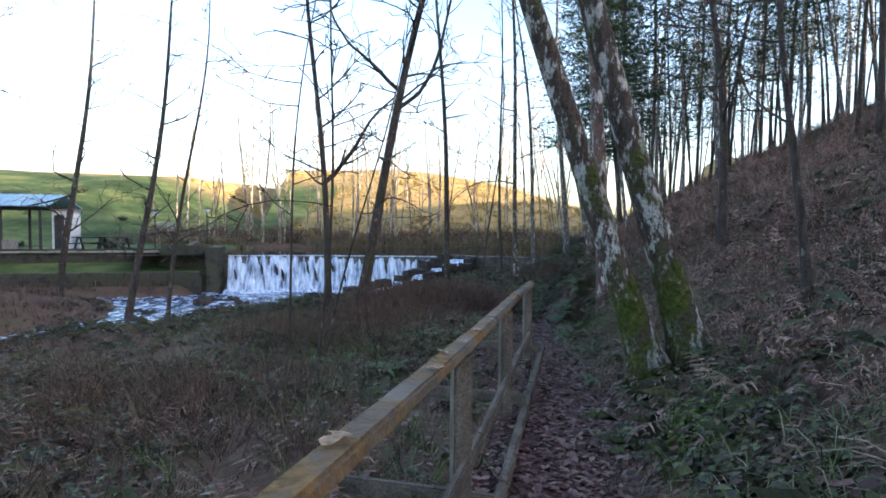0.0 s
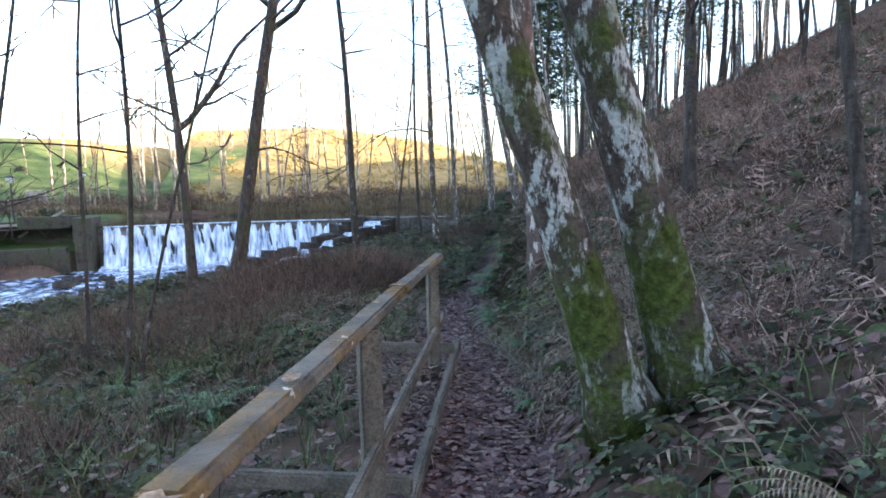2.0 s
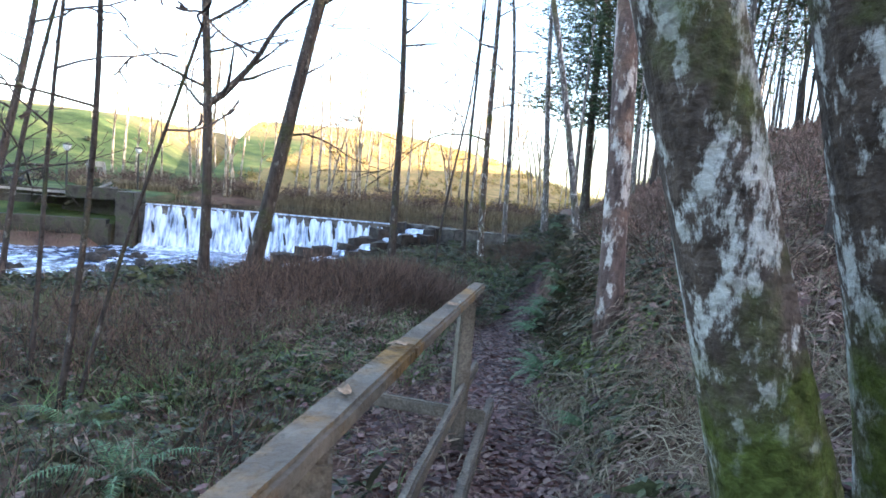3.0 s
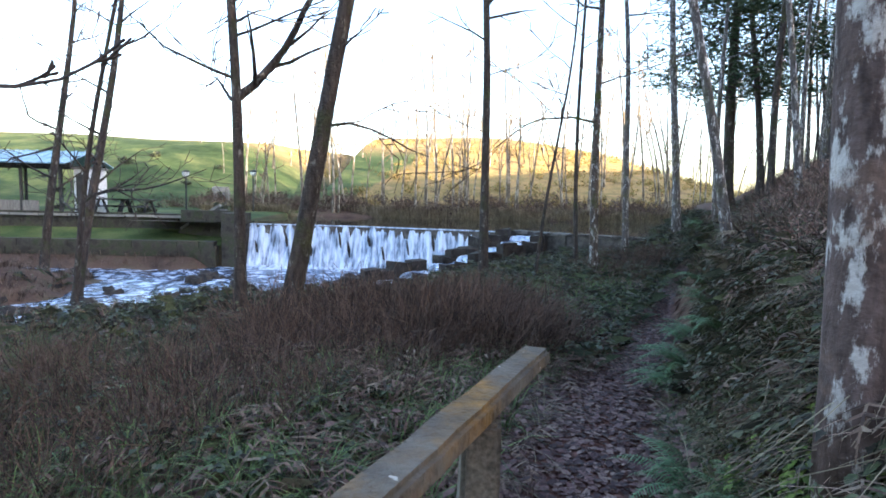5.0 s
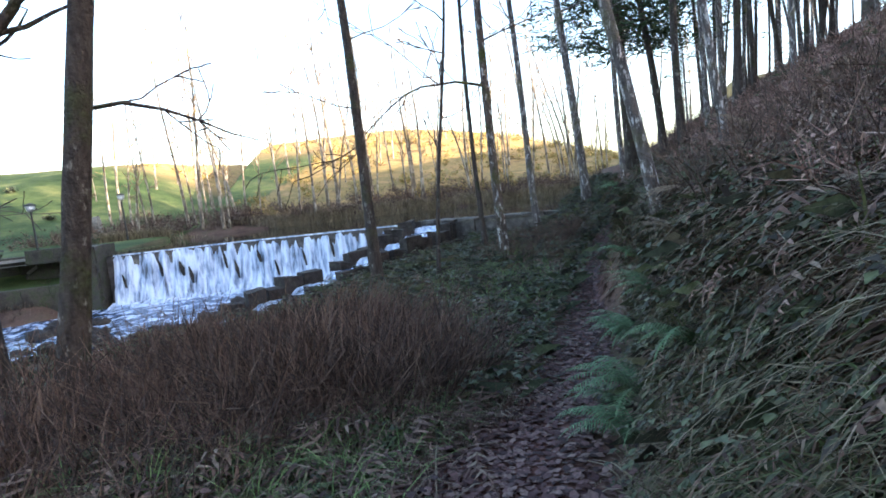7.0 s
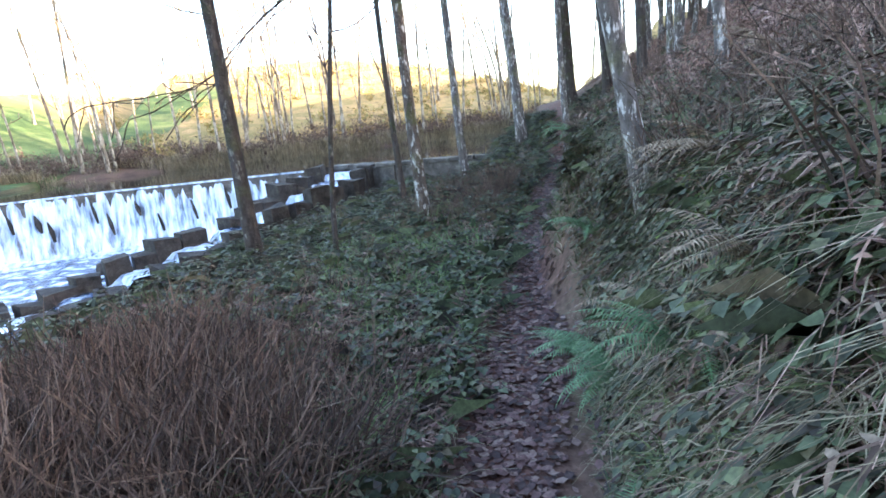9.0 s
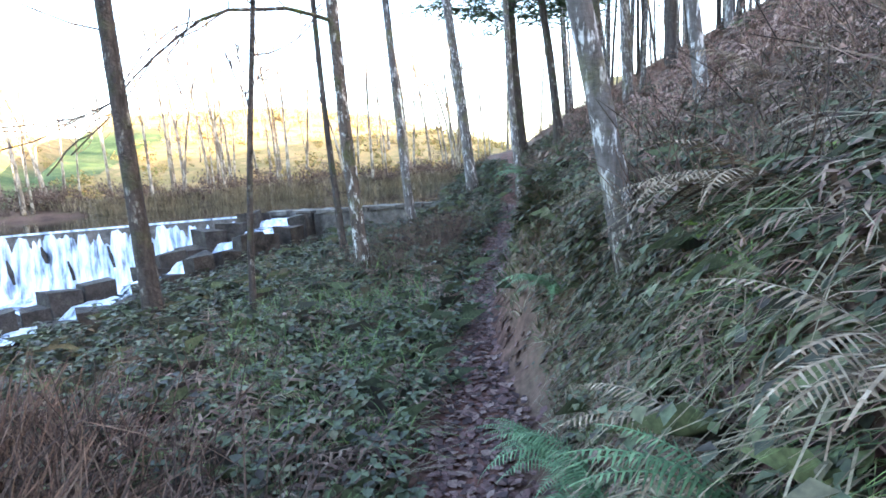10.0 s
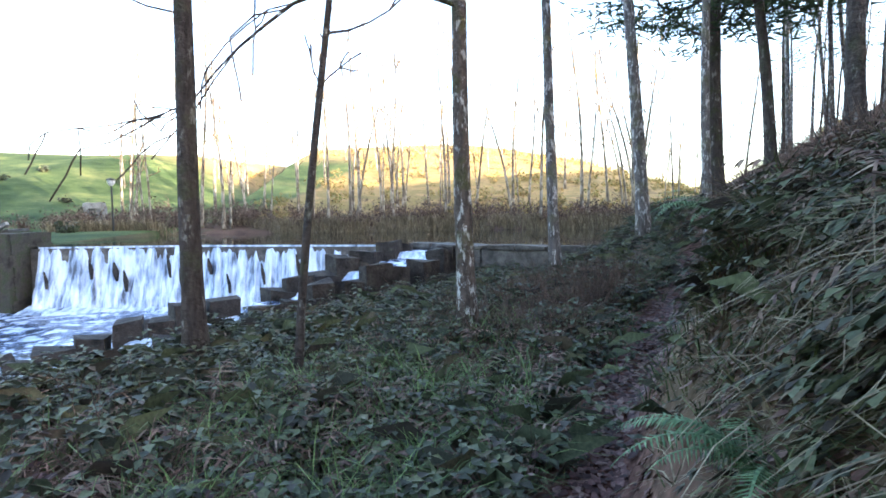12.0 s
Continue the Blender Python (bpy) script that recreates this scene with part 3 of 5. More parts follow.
def rail_colour(nodes, links, p):
    a = noise_node(nodes, links, 5.0, 8)
    base = ramp(nodes, [(0.3, (0.07, 0.058, 0.045)), (0.7, (0.19, 0.165, 0.135))])
    links.new(a.outputs["Fac"], base.inputs["Fac"])
    b = noise_node(nodes, links, 2.1, 6)
    f = ramp(nodes, [(0.47, (0, 0, 0)), (0.6, (1, 1, 1))])
    links.new(b.outputs["Fac"], f.inputs["Fac"])
    o = noise_node(nodes, links, 16, 6)
    oc = ramp(nodes, [(0.35, (0.095, 0.06, 0.025)), (0.65, (0.25, 0.14, 0.045))])
    links.new(o.outputs["Fac"], oc.inputs["Fac"])
    c = mix(nodes, links, f.outputs["Color"], base.outputs["Color"], oc.outputs["Color"])
    w = noise_node(nodes, links, 9, 3)
    wf = ramp(nodes, [(0.69, (0, 0, 0)), (0.71, (1, 1, 1))])
    links.new(w.outputs["Fac"], wf.inputs["Fac"])
    links.new(mix(nodes, links, wf.outputs["Color"], c, (0.5, 0.46, 0.4)), p.inputs["Base Color"])


RAIL_TOP = material("rail top with orange algae", rail_colour, 0.85, 0.7, 50)
LEAF_TAN = material("pale fallen leaf", mottled([(0.3, (0.2, 0.12, 0.07)), (0.7, (0.42, 0.3, 0.2))], 8), 0.8)
rail = thing("handrail", 1.3, 3.6, 0.0, "weathered timber handrail with orange algae beside path", "handrail")
RAIL_LINE = [(-0.85, -0.85, 1.08), (0.11, 1.12, 1.03), (1.09, 3.12, 0.96), (2.1, 5.2, 0.91), (3.07, 7.2, 0.84)]


def board(name, a, b, width, thick, mat, drop=0.0, side=0.0, edge=0.012):
    """A bevelled plank from a to b under the handrail."""
    a, b = Vector(a), Vector(b)
    d = b - a
    l = d.length
    bm = bmesh.new()
    bmesh.ops.create_cube(bm, size=1)
    bmesh.ops.scale(bm, vec=(l - 0.006, width, thick), verts=bm.verts)
    bmesh.ops.subdivide_edges(bm, edges=[e for e in bm.edges if abs((e.verts[0].co - e.verts[1].co).x) > l * 0.5], cuts=int(l / 0.12))
    bmesh.ops.bevel(bm, geom=[e for e in bm.edges if e.is_manifold and abs(e.calc_face_angle(0)) > 1.0], offset=edge, segments=2, affect='EDGES')
    for v in bm.verts:
        v.co.y += 0.004 * noise.noise(v.co * 9 + a)
        v.co.z += 0.004 * noise.noise(v.co * 7 + b)
    x = d.normalized()
    y = Vector((-x.y, x.x, 0)).normalized()
    m = Matrix((x, y, x.cross(y))).transposed().to_4x4()
    m.translation = (a + b) / 2 + Vector((0, 0, -drop)) - y * side - rail.location
    bmesh.ops.transform(bm, matrix=m, verts=bm.verts)
    me = bpy.data.meshes.new(name)
    bm.to_mesh(me)
    bm.free()
    me.materials.append(mat)
    return part(name, me, mat, rail)


for a, b in zip(RAIL_LINE[:-1], RAIL_LINE[1:]):
    board("top_rail", a, b, 0.098, 0.06, RAIL_TOP)["label"] = "rail board with orange algae"
    board("lower_rail", a, b, 0.045, 0.09, WOOD_RAIL, 0.62, 0.03)
    board("edge_board", a, b, 0.06, 0.1, WOOD_RAIL, 0.9, 0.17)
for t in (0.03, 0.24, 0.46, 0.68, 0.955):
    f = t * 8.76
    acc = 0
    for a, b in zip(RAIL_LINE[:-1], RAIL_LINE[1:]):
        a, b = Vector(a), Vector(b)
        if acc + (b - a).length >= f:
            p = a + (b - a).normalized() * (f - acc)
            break
        acc += (b - a).length
    g = float(ground_height(p.x, p.y))
    board("post", (p.x, p.y, g - 0.25), (p.x + 0.001, p.y, p.z - 0.03), 0.1, 0.1, WOOD_RAIL)
    board("crosspiece", (p.x - 0.62, p.y + 0.28, p.z - 0.78), (p.x + 0.17, p.y - 0.08, p.z - 0.8), 0.05, 0.09, WOOD_RAIL)
for i in range(16):
    f = rng.uniform(0.1, 0.98)
    k = f * (len(RAIL_LINE) - 1)
    a, b = Vector(RAIL_LINE[int(k)]), Vector(RAIL_LINE[int(k) + 1])
    p = a + (b - a) * (k - int(k))
    s = Shape()
    r = rng.uniform(0.02, 0.04)
    an = np.arange(7) * 0.9
    s.add([(0, 0, 0.012)] + [(r * (1 + 0.5 * math.sin(3 * q)) * math.cos(q), r * 0.7 * math.sin(q), 0.004 + 0.012 * rng.uniform()) for q in an], [(0, j + 1, (j + 1) % 7 + 1) for j in range(7)])
    o = tagged(new("fallen_leaf", s.mesh("fallen_leaf", LEAF_TAN)), "curled pale dead leaf on the handrail", "leaf", "leaves on the rail")
    o.location = (p.x + rng.uniform(-0.035, 0.035), p.y, p.z + 0.036)
    o.rotation_euler = (0, 0, rng.uniform(0, 6))


# ---- trees ----
def limb(s, tw, p, d, length, r, rng, depth, twigs, droop=0.0, sides=5, wild=0.16, fine=0.0085):
    """One branch with its side branches; thin ones go to the twig shape."""
    n = max(4, int(length / 0.3))
    pts, q = [np.array(p, float)], np.array(d, float)
    for i in range(n):
        q = q + rng.normal(0, wild, 3) + np.array([0, 0, 0.05 - droop])
        q /= np.linalg.norm(q)
        pts.append(pts[-1] + q * length / n)
    rad = np.linspace(r, max(r * 0.25, 0.004), n + 1)
    if r > 0.018 and s is not None:
        one = Shape()
        one.tube(pts, rad, sides, cap=False)
        s.append(one)
    else:
        tw.tube(pts, np.maximum(rad, fine), 4 if r > 0.02 else 3, cap=False)
    if depth > 0:
        for i in range(max(2, int(length * twigs))):
            k = rng.randint(1, n + 1)
            dd = (pts[k] - pts[k - 1]) / np.linalg.norm(pts[k] - pts[k - 1]) + rng.normal(0, 0.6, 3)
            dd /= np.linalg.norm(dd)
            limb(s, tw, pts[k], dd, length * rng.uniform(0.25, 0.5), max(rad[k] * rng.uniform(0.4, 0.65), 0.004), rng, depth - 1, twigs, droop, 4, wild, fine)


def tree_parts(height, r, lean, first, limbs, reach, bend, seed, twigs, depth, needles, sides, flare, named, up=(0.1, 0.7), spray=26, split=True):
    """Shapes of a tree standing at the origin: trunk, twigs and needle crown."""
    rng = np.random.RandomState(seed)
    tr, tw, nd = Shape(), Shape(), Shape()
    limbs_made = [] if split else None
    n = 30
    u = np.linspace(0, 1, n)
    ph = rng.uniform(0, 6.28, 4)
    cx = lean[0] * u + bend * (np.sin(u * 5 + ph[0]) - math.sin(ph[0])) * u
    cy = lean[1] * u + bend * (np.sin(u * 4 + ph[1]) - math.sin(ph[1])) * u
    if len(lean) > 2:
        cx = cx + lean[2] * u * (1 - u)
    pts = np.stack([cx, cy, u * height], 1)
    rad = r * (1 - 0.78 * u) * (1 + (flare - 1) * np.exp(-u * height / 0.35))
    tr.tube(pts, rad, sides, 0.05, rng)

    def at_h(h):
        f = min(max(h / height, 0), 1) * (n - 1)
        i = min(int(f), n - 2)
        return pts[i] + (f - i) * (pts[i + 1] - pts[i]), rad[i]
    for h, d, l, rr in named:
        p, _ = at_h(h)
        limb(limbs_made, tw, p, np.array(d) / np.linalg.norm(d), l, rr, rng, depth, twigs, 0.03, 7)
    for i in range(limbs):
        h = height * (first + (0.98 - first) * (i + rng.uniform(0, 1)) / limbs)
        p, rr = at_h(h)
        a = rng.uniform(0, 6.28)
        d = np.array([math.cos(a), math.sin(a), rng.uniform(*up)])
        l = reach * rng.uniform(0.5, 1.2) * (1 - 0.55 * h / height)
        limb(limbs_made, tw, p, d / np.linalg.norm(d), l, max(rr * rng.uniform(0.28, 0.5), 0.013), rng, depth, twigs, 0.02, fine=0.0085 if split else 0.019)
    for i in range(needles):
        h = height * (1 - (1 - first) * rng.uniform(0, 1) ** 0.8)
        p, _ = at_h(h)
        a = (i * 2.4) % 6.28 + rng.normal(0, 0.15)
        rr = reach * rng.uniform(0.2, 1.0) * (1.15 - 0.6 * h / height)
        c = p + np.array([math.cos(a) * rr, math.sin(a) * rr, 0.2 * rr + rng.uniform(-0.2, 0.2)])
        d = rng.normal(0, 1, (spray, 3))
        d[:, 2] *= 0.45
        d /= np.linalg.norm(d, axis=1)[:, None]
        q = c + rng.normal(0, 1, (spray, 3)) * np.array([0.3, 0.3, 0.1])
        w = np.cross(d, rng.normal(0, 1, (spray, 3)))
        w = w / np.linalg.norm(w, axis=1)[:, None] * 0.028
        l = rng.uniform(0.18, 0.42, (spray, 1))
        nd.add(np.stack([q - w, q + w, q + d * l], 1).reshape(-1, 3), [(3 * j, 3 * j + 1, 3 * j + 2) for j in range(spray)])
    return tr, tw, nd, limbs_made or []


def tree(name, x, y, height, r, lean, label, mat=None, first=0.35, limbs=14, reach=1.6, bend=0.3, seed=1, twigs=2.8, depth=2, z=None, needles=0, twig_mat=None, sides=10, flare=1.5, named=(), category="tree", group="", up=(0.1, 0.7), spray=26, split=True):
    """A tree of tapered trunk, limbs and twigs. lean: how far its top stands off (x, y). named: chosen limbs as (height, direction, length, radius)."""
    z = float(ground_height(x, y)) if z is None else z
    top = thing(name, x, y, z - 0.06, label, category, group)
    tr, tw, nd, made = tree_parts(height, r, lean, first, limbs, reach, bend, seed, twigs, depth, needles, sides, flare, named, up, spray, split)
    part("trunk", tr, mat or BARK_DARK, top, smooth=True)
    if tw.n:
        part("twig", tw, twig_mat or TWIG, top)["kind"] = "stuff"
    for one in made:
        part("limb", one, mat or BARK_DARK, top, smooth=True)
    if nd.n:
        part("crown", nd, NEEDLE, top, "dark green pine needles")["kind"] = "stuff"
    return top


T = tree
# on the stream bank
T("alder", 0.97, 12.05, 13, 0.12, (2.6, -0.2), "dark leaning alder trunk on the stream bank", seed=3, first=0.34, limbs=20, reach=2.6, named=[(2.5, (1, 0.1, 0.05), 1.6, 0.022), (4.5, (1, 0, 0.55), 4.2, 0.05), (4.9, (-.9, 0, .7), 2.4, 0.05), (3.4, (.5, -.3, .4), 0.6, 0.02)])
T("alder", 0.31, 12.36, 11, 0.08, (-0.1, 0.2), "forked dark alder on the stream bank", seed=5, limbs=22, first=0.24, reach=2.2, named=[(2.9, (0.75, 0, 0.65), 3.0, 0.06)])
T("alder", 3.92, 16.1, 13, 0.095, (0.1, 0.2, -0.5), "straight dark alder beside the weir steps", seed=7, first=0.34, limbs=18, named=[(3.1, (-1, .1, .05), 1.2, 0.012), (4.2, (1, -.2, .2), 1.3, 0.015)])
T("sapling", 4.85, 15.6, 8.5, 0.035, (0.5, 0.1), "thin bare sapling above the stream bank", seed=6, first=0.2, limbs=12, reach=1.2, flare=1.2)
T("alder", 6.33, 16.6, 14, 0.09, (-0.5, 0.3), "slim lichened alder near the pond edge", BARK_LICHEN, seed=8, first=0.36, limbs=14, named=[(3.3, (-1, -.5, .3), 3.2, 0.028), (4.1, (1, -.3, .3), 2.0, 0.02)])
T("birch", 7.97, 19.1, 13, 0.085, (-0.8, 0.2), "slender silver birch near the pond edge", BARK_BIRCH, seed=9, first=0.36, limbs=13)
T("alder", 6.63, 19.0, 13, 0.06, (-0.5, 0.3), "slim dark alder behind the pond edge trees", seed=10)
T("sapling", 0.12, 7.6, 8, 0.024, (0.9, 0.2), "thin forked sapling among the bracken", seed=22, first=0.25, limbs=10, reach=1.3, flare=1.2)
T("sapling", 0.2, 7.68, 7, 0.017, (1.3, 0.3), "thin bare sapling among the bracken", seed=29, first=0.3, limbs=9, reach=1.0, flare=1.2)
T("sapling", -0.3, 8.2, 8, 0.02, (0.5, 0.2), "thin bare sapling among the bracken", seed=23, first=0.25, limbs=12, reach=1.4, flare=1.2)
T("alder", -5.9, 18.8, 12, 0.12, (1.6, 0.2), "dark leaning alder across the stream", seed=24, twigs=3.6, first=0.22, limbs=18, reach=2.6, named=[(3.0, (1, 0, .35), 2.8, 0.04), (2.6, (-1, .2, .2), 2.2, 0.035)])
T("alder", -9.8, 23.4, 13, 0.14, (1.3, 0.2), "dark bare alder below the retaining wall", seed=25, twigs=3.6, first=0.2, limbs=20, reach=3.0)
T("alder", -12.5, 21.5, 14, 0.14, (1.8, 0.2), "dark bare alder below the retaining wall", seed=26, twigs=3.6, first=0.22, limbs=18, reach=3.0)
T("alder", -14.5, 19.0, 14, 0.15, (2.0, 0.2), "dark bare alder across the stream", seed=27, twigs=3.6, first=0.25, limbs=18, reach=3.0)
T("alder", -3.9, 15.6, 10, 0.06, (0.8, 0.2), "thin dark alder at the water's edge", seed=28, first=0.2, limbs=16, reach=1.8, z=-1.3)
# beside the path
T("alder", 3.12, 4.33, 10, 0.125, (-3.3, 0.3, -0.3), "old mossy alder stem with white lichen patches", BARK_OLD, seed=17, first=0.4, flare=2.1, sides=16, bend=0.05, named=[(3.6, (-1, .4, .25), 3.4, 0.06), (4.4, (0.6, .4, .5), 2.5, 0.05)])
T("alder", 3.48, 4.25, 10, 0.14, (-3.0, 0.4, -0.3), "old mossy alder stem with white lichen patches", BARK_OLD, seed=18, first=0.4, flare=2.0, sides=16, bend=0.05, named=[(4.2, (1, .2, .3), 3.0, 0.05)])
T("birch", 4.12, 7.02, 12, 0.1, (-0.5, 0.3), "smooth pinkish birch trunk beside the path", BARK_PINK, seed=16, first=0.5, sides=16, flare=1.3)
T("birch", 6.6, 12.0, 12, 0.066, (-2.2, 0.3), "stout birch with white lichened bark on bank", BARK_BIRCH, seed=11, first=0.42, sides=14)
T("birch", 7.9, 12.65, 12, 0.046, (-1.4, 0.2), "slender silver birch on the steep bank", BARK_BIRCH, seed=12, first=0.42)
T("hazel", 5.5, 6.4, 7.5, 0.06, (0.2, 0.3), "dark forked hazel on the wooded slope", seed=19, first=0.2, limbs=14, reach=1.5)
T("hazel", 4.5, 4.1, 6.5, 0.04, (-0.3, 0.2), "thin crooked dark stem on the slope", seed=20, first=0.25, limbs=12, reach=1.3, bend=0.3)
T("birch", 7.2, 5.3, 11, 0.09, (-1.2, 0.2), "slender pale birch on the wooded slope", BARK_BIRCH, seed=21, first=0.4)
# the stand on the slope
T("pine", 13.2, 23.6, 17, 0.19, (-0.8, 0.3), "tall pine with dark needles on the slope", seed=13, first=0.22, needles=460, reach=2.9, limbs=26, spray=26, twigs=1.8)
T("pine", 12.6, 20.9, 12, 0.11, (-0.5, 0.2), "slim pine with layered dark needles", seed=31, first=0.25, needles=260, reach=2.2, limbs=20, spray=24, twigs=1.8)
T("pine", 9.3, 15.4, 11, 0.07, (-0.6, 0.2), "thin young pine on the slope", seed=32, first=0.35, needles=90, reach=1.4, limbs=14)
T("birch", 10.0, 20.6, 14, 0.12, (-0.6, 0.2), "slim birch on the slope above the path", BARK_BIRCH, seed=14)
T("birch", 10.2, 18.9, 12, 0.07, (-0.7, 0.2), "thin birch on the slope above the path", BARK_BIRCH, seed=15)
stand = [("birch", BARK_BIRCH, 0), ("alder", BARK_DARK, 0), ("pine", BARK_DARK, 95)]
rng = np.random.RandomState(77)
models = {}
count = 0
taken = [(13.2, 23.6), (10, 20.6), (10.2, 18.9), (8.9, 13.1), (7.2, 5.3), (6.6, 12.0), (7.9, 12.65), (5.5, 6.4)]
while count < 84:
    x, y = rng.uniform(5, 38), rng.uniform(-2, 58)
    d = float(along(np.array(x), np.array(y))[0])
    if d < (3.0 if y < 15 else 2.0) or d > 24 or any((x - a) ** 2 + (y - b) ** 2 < 2.2 for a, b in taken):
        continue
    taken.append((x, y))
    kind = rng.choice([0, 0, 1, 2, 2])
    name, bk, nd = stand[kind]
    var = rng.randint(3)
    key = (kind, var)
    z = float(ground_height(x, y))
    label = ("slender pale birch in the slope wood", "dark bare alder in the slope wood", "tall dark pine in the slope wood")[kind]
    if key not in models:
        models[key] = T(name, x, y, rng.uniform(11, 15), rng.uniform(0.055, 0.095), (rng.normal(-0.5, 0.5), rng.normal(0, 0.3)), label, bk, seed=100 + kind * 10 + var, first=0.4 if kind < 2 else 0.3, limbs=15, reach=1.8 if kind < 2 else 2.3, needles=nd, group="slope wood", spray=12, twigs=1.8 if kind == 2 else 2.6)
    else:
        o = copy_thing(models[key], pose(x, y, z - 0.06, 0, 0, rng.uniform(0, 360)))
        k = rng.uniform(0.8, 1.2)
        o.scale = (k, k, k)
    count += 1
while count < 135:
    x, y = rng.uniform(7, 22), rng.uniform(13, 36)
    d = float(along(np.array(x), np.array(y))[0])
    if d < 1.8 or d > 9 or any((x - a) ** 2 + (y - b) ** 2 < 0.8 for a, b in taken):
        continue
    taken.append((x, y))
    o = copy_thing(models[(rng.choice([0, 0, 1, 2]), rng.randint(3))], pose(x, y, float(ground_height(x, y)) - 0.06, rng.normal(0, 2.5), rng.normal(0, 2.5), rng.uniform(0, 360)))
    k = rng.uniform(0.5, 0.85)
    o.scale = (k, k, k)
    count += 1
# slender trees along the far side of the pond and on the sunny hill
far = {}
for i in range(120):
    if i < 70:
        x, y = rng.uniform(-12, 24), rng.uniform(37.5, 46)
    else:
        x, y = rng.uniform(-22, 45), rng.uniform(46, 92)
    if x < -9 + 0.25 * (y - 36) and y < 62 and i % 6:
        x = x + 14
    var = rng.randint(5)
    z = float(ground_height(x, y))
    if var not in far:
        far[var] = T("birch", x, y, rng.uniform(8, 13), rng.uniform(0.06, 0.1), (rng.normal(0, 0.6), 0), "slender bare tree beyond the pond", BARK_PALE, seed=200 + var, first=0.25, limbs=13, reach=1.5, depth=1, twigs=2.5, group="trees beyond the pond", twig_mat=TWIG_SUNLIT, up=(0.5, 1.4), sides=6, split=False)
    else:
        o = copy_thing(far[var], pose(x, y, z - 0.06, 0, 0, rng.uniform(0, 360)))
        k = rng.uniform(0.6, 1.25)
        o.scale = (k, k, k)
for x, y, h in ((-24, 33, 13), (-27, 36, 15), (-22, 27, 14)):
    T("conifer", x, y, h, 0.2, (0.2, 0), "dark evergreen beyond the lawn", seed=int(h) + 300, first=0.1, needles=330, reach=2.3, limbs=14, spray=30)


# ---- undergrowth ----
def leafy(name, stops, rough=0.7, island=0.75, spec=0.25, scale=1.3):
    return material(name, mottled(stops, scale, 50, island=island), rough, spec=spec)


GRASS = leafy("dull green grass", [(0.25, (0.036, 0.057, 0.021)), (0.5, (0.078, 0.104, 0.036)), (0.75, (0.136, 0.146, 0.062))])
STRAW = leafy("dry straw grass", [(0.25, (0.092, 0.065, 0.038)), (0.5, (0.184, 0.145, 0.092)), (0.8, (0.275, 0.230, 0.153))])
BRAMBLE = leafy("bramble leaves", [(0.15, (0.032, 0.025, 0.019)), (0.35, (0.040, 0.049, 0.029)), (0.55, (0.068, 0.084, 0.044)), (0.75, (0.103, 0.119, 0.055)), (0.92, (0.103, 0.068, 0.048))], 0.6, spec=0.25)
BRACKEN = leafy("dead brown bracken", [(0.2, (0.053, 0.034, 0.027)), (0.5, (0.128, 0.079, 0.060)), (0.75, (0.195, 0.135, 0.098)), (0.9, (0.255, 0.203, 0.150))], 0.9)
BRACKEN_RED = leafy("reddish dead bracken", [(0.2, (0.1, 0.055, 0.045)), (0.5, (0.25, 0.145, 0.115)), (0.8, (0.4, 0.27, 0.215))], 0.9)
GRASS_LUSH = leafy("lush grass", [(0.25, (0.06, 0.1, 0.035)), (0.55, (0.115, 0.18, 0.055)), (0.85, (0.19, 0.26, 0.085))])
THICKET = leafy("reddish bare thicket", [(0.2, (0.045, 0.032, 0.025)), (0.5, (0.105, 0.064, 0.049)), (0.8, (0.175, 0.119, 0.087))], 0.9)
LITTER = leafy("fallen brown leaves", [(0.2, (0.043, 0.020, 0.018)), (0.45, (0.098, 0.045, 0.040)), (0.65, (0.149, 0.078, 0.068)), (0.9, (0.230, 0.149, 0.119))], 0.65, 0.9, 0.35)
FERN = leafy("green fern", [(0.25, (0.066, 0.125, 0.059)), (0.5, (0.117, 0.205, 0.095)), (0.8, (0.205, 0.293, 0.147))], 0.6, 0.5)
FERN_DEAD = leafy("withered pale fern", [(0.25, (0.16, 0.11, 0.07)), (0.6, (0.3, 0.23, 0.16)), (0.85, (0.42, 0.35, 0.26))], 0.85, 0.5)
REED = leafy("dry reeds", [(0.25, (0.135, 0.105, 0.068)), (0.5, (0.255, 0.203, 0.128)), (0.8, (0.390, 0.315, 0.195))], 0.9)
SCRUB = leafy("sunlit scrub", [(0.2, (0.170, 0.145, 0.051)), (0.45, (0.425, 0.323, 0.119)), (0.65, (0.510, 0.306, 0.119)), (0.85, (0.272, 0.289, 0.085))], 0.9)


def blades(rng, n, h, spread, droop, width, seg=3):
    """A tuft of arching blades."""
    V, F = [], []
    for i in range(n):
        a = rng.uniform(0, 6.28)
        d = np.array([math.cos(a), math.sin(a), 0])
        side = np.array([-d[1], d[0], 0])
        hh = h * rng.uniform(0.5, 1.15)
        dr = droop * rng.uniform(0.4, 1.3)
        base = d * rng.uniform(0, spread)
        b0 = len(V)
        for k in range(seg + 1):
            u = k / seg
            p = base + d * dr * hh * u ** 1.6 + np.array([0, 0, hh * (u - 0.42 * min(dr, 1.6) * u ** 3)])
            w = width * (1 - u) ** 0.7 * 0.5 + 0.0006
            V += [p - side * w, p + side * w]
        for k in range(seg):
            F += [(b0 + 2 * k, b0 + 2 * k + 1, b0 + 2 * k + 3), (b0 + 2 * k, b0 + 2 * k + 3, b0 + 2 * k + 2)]
    return np.array(V), np.array(F)


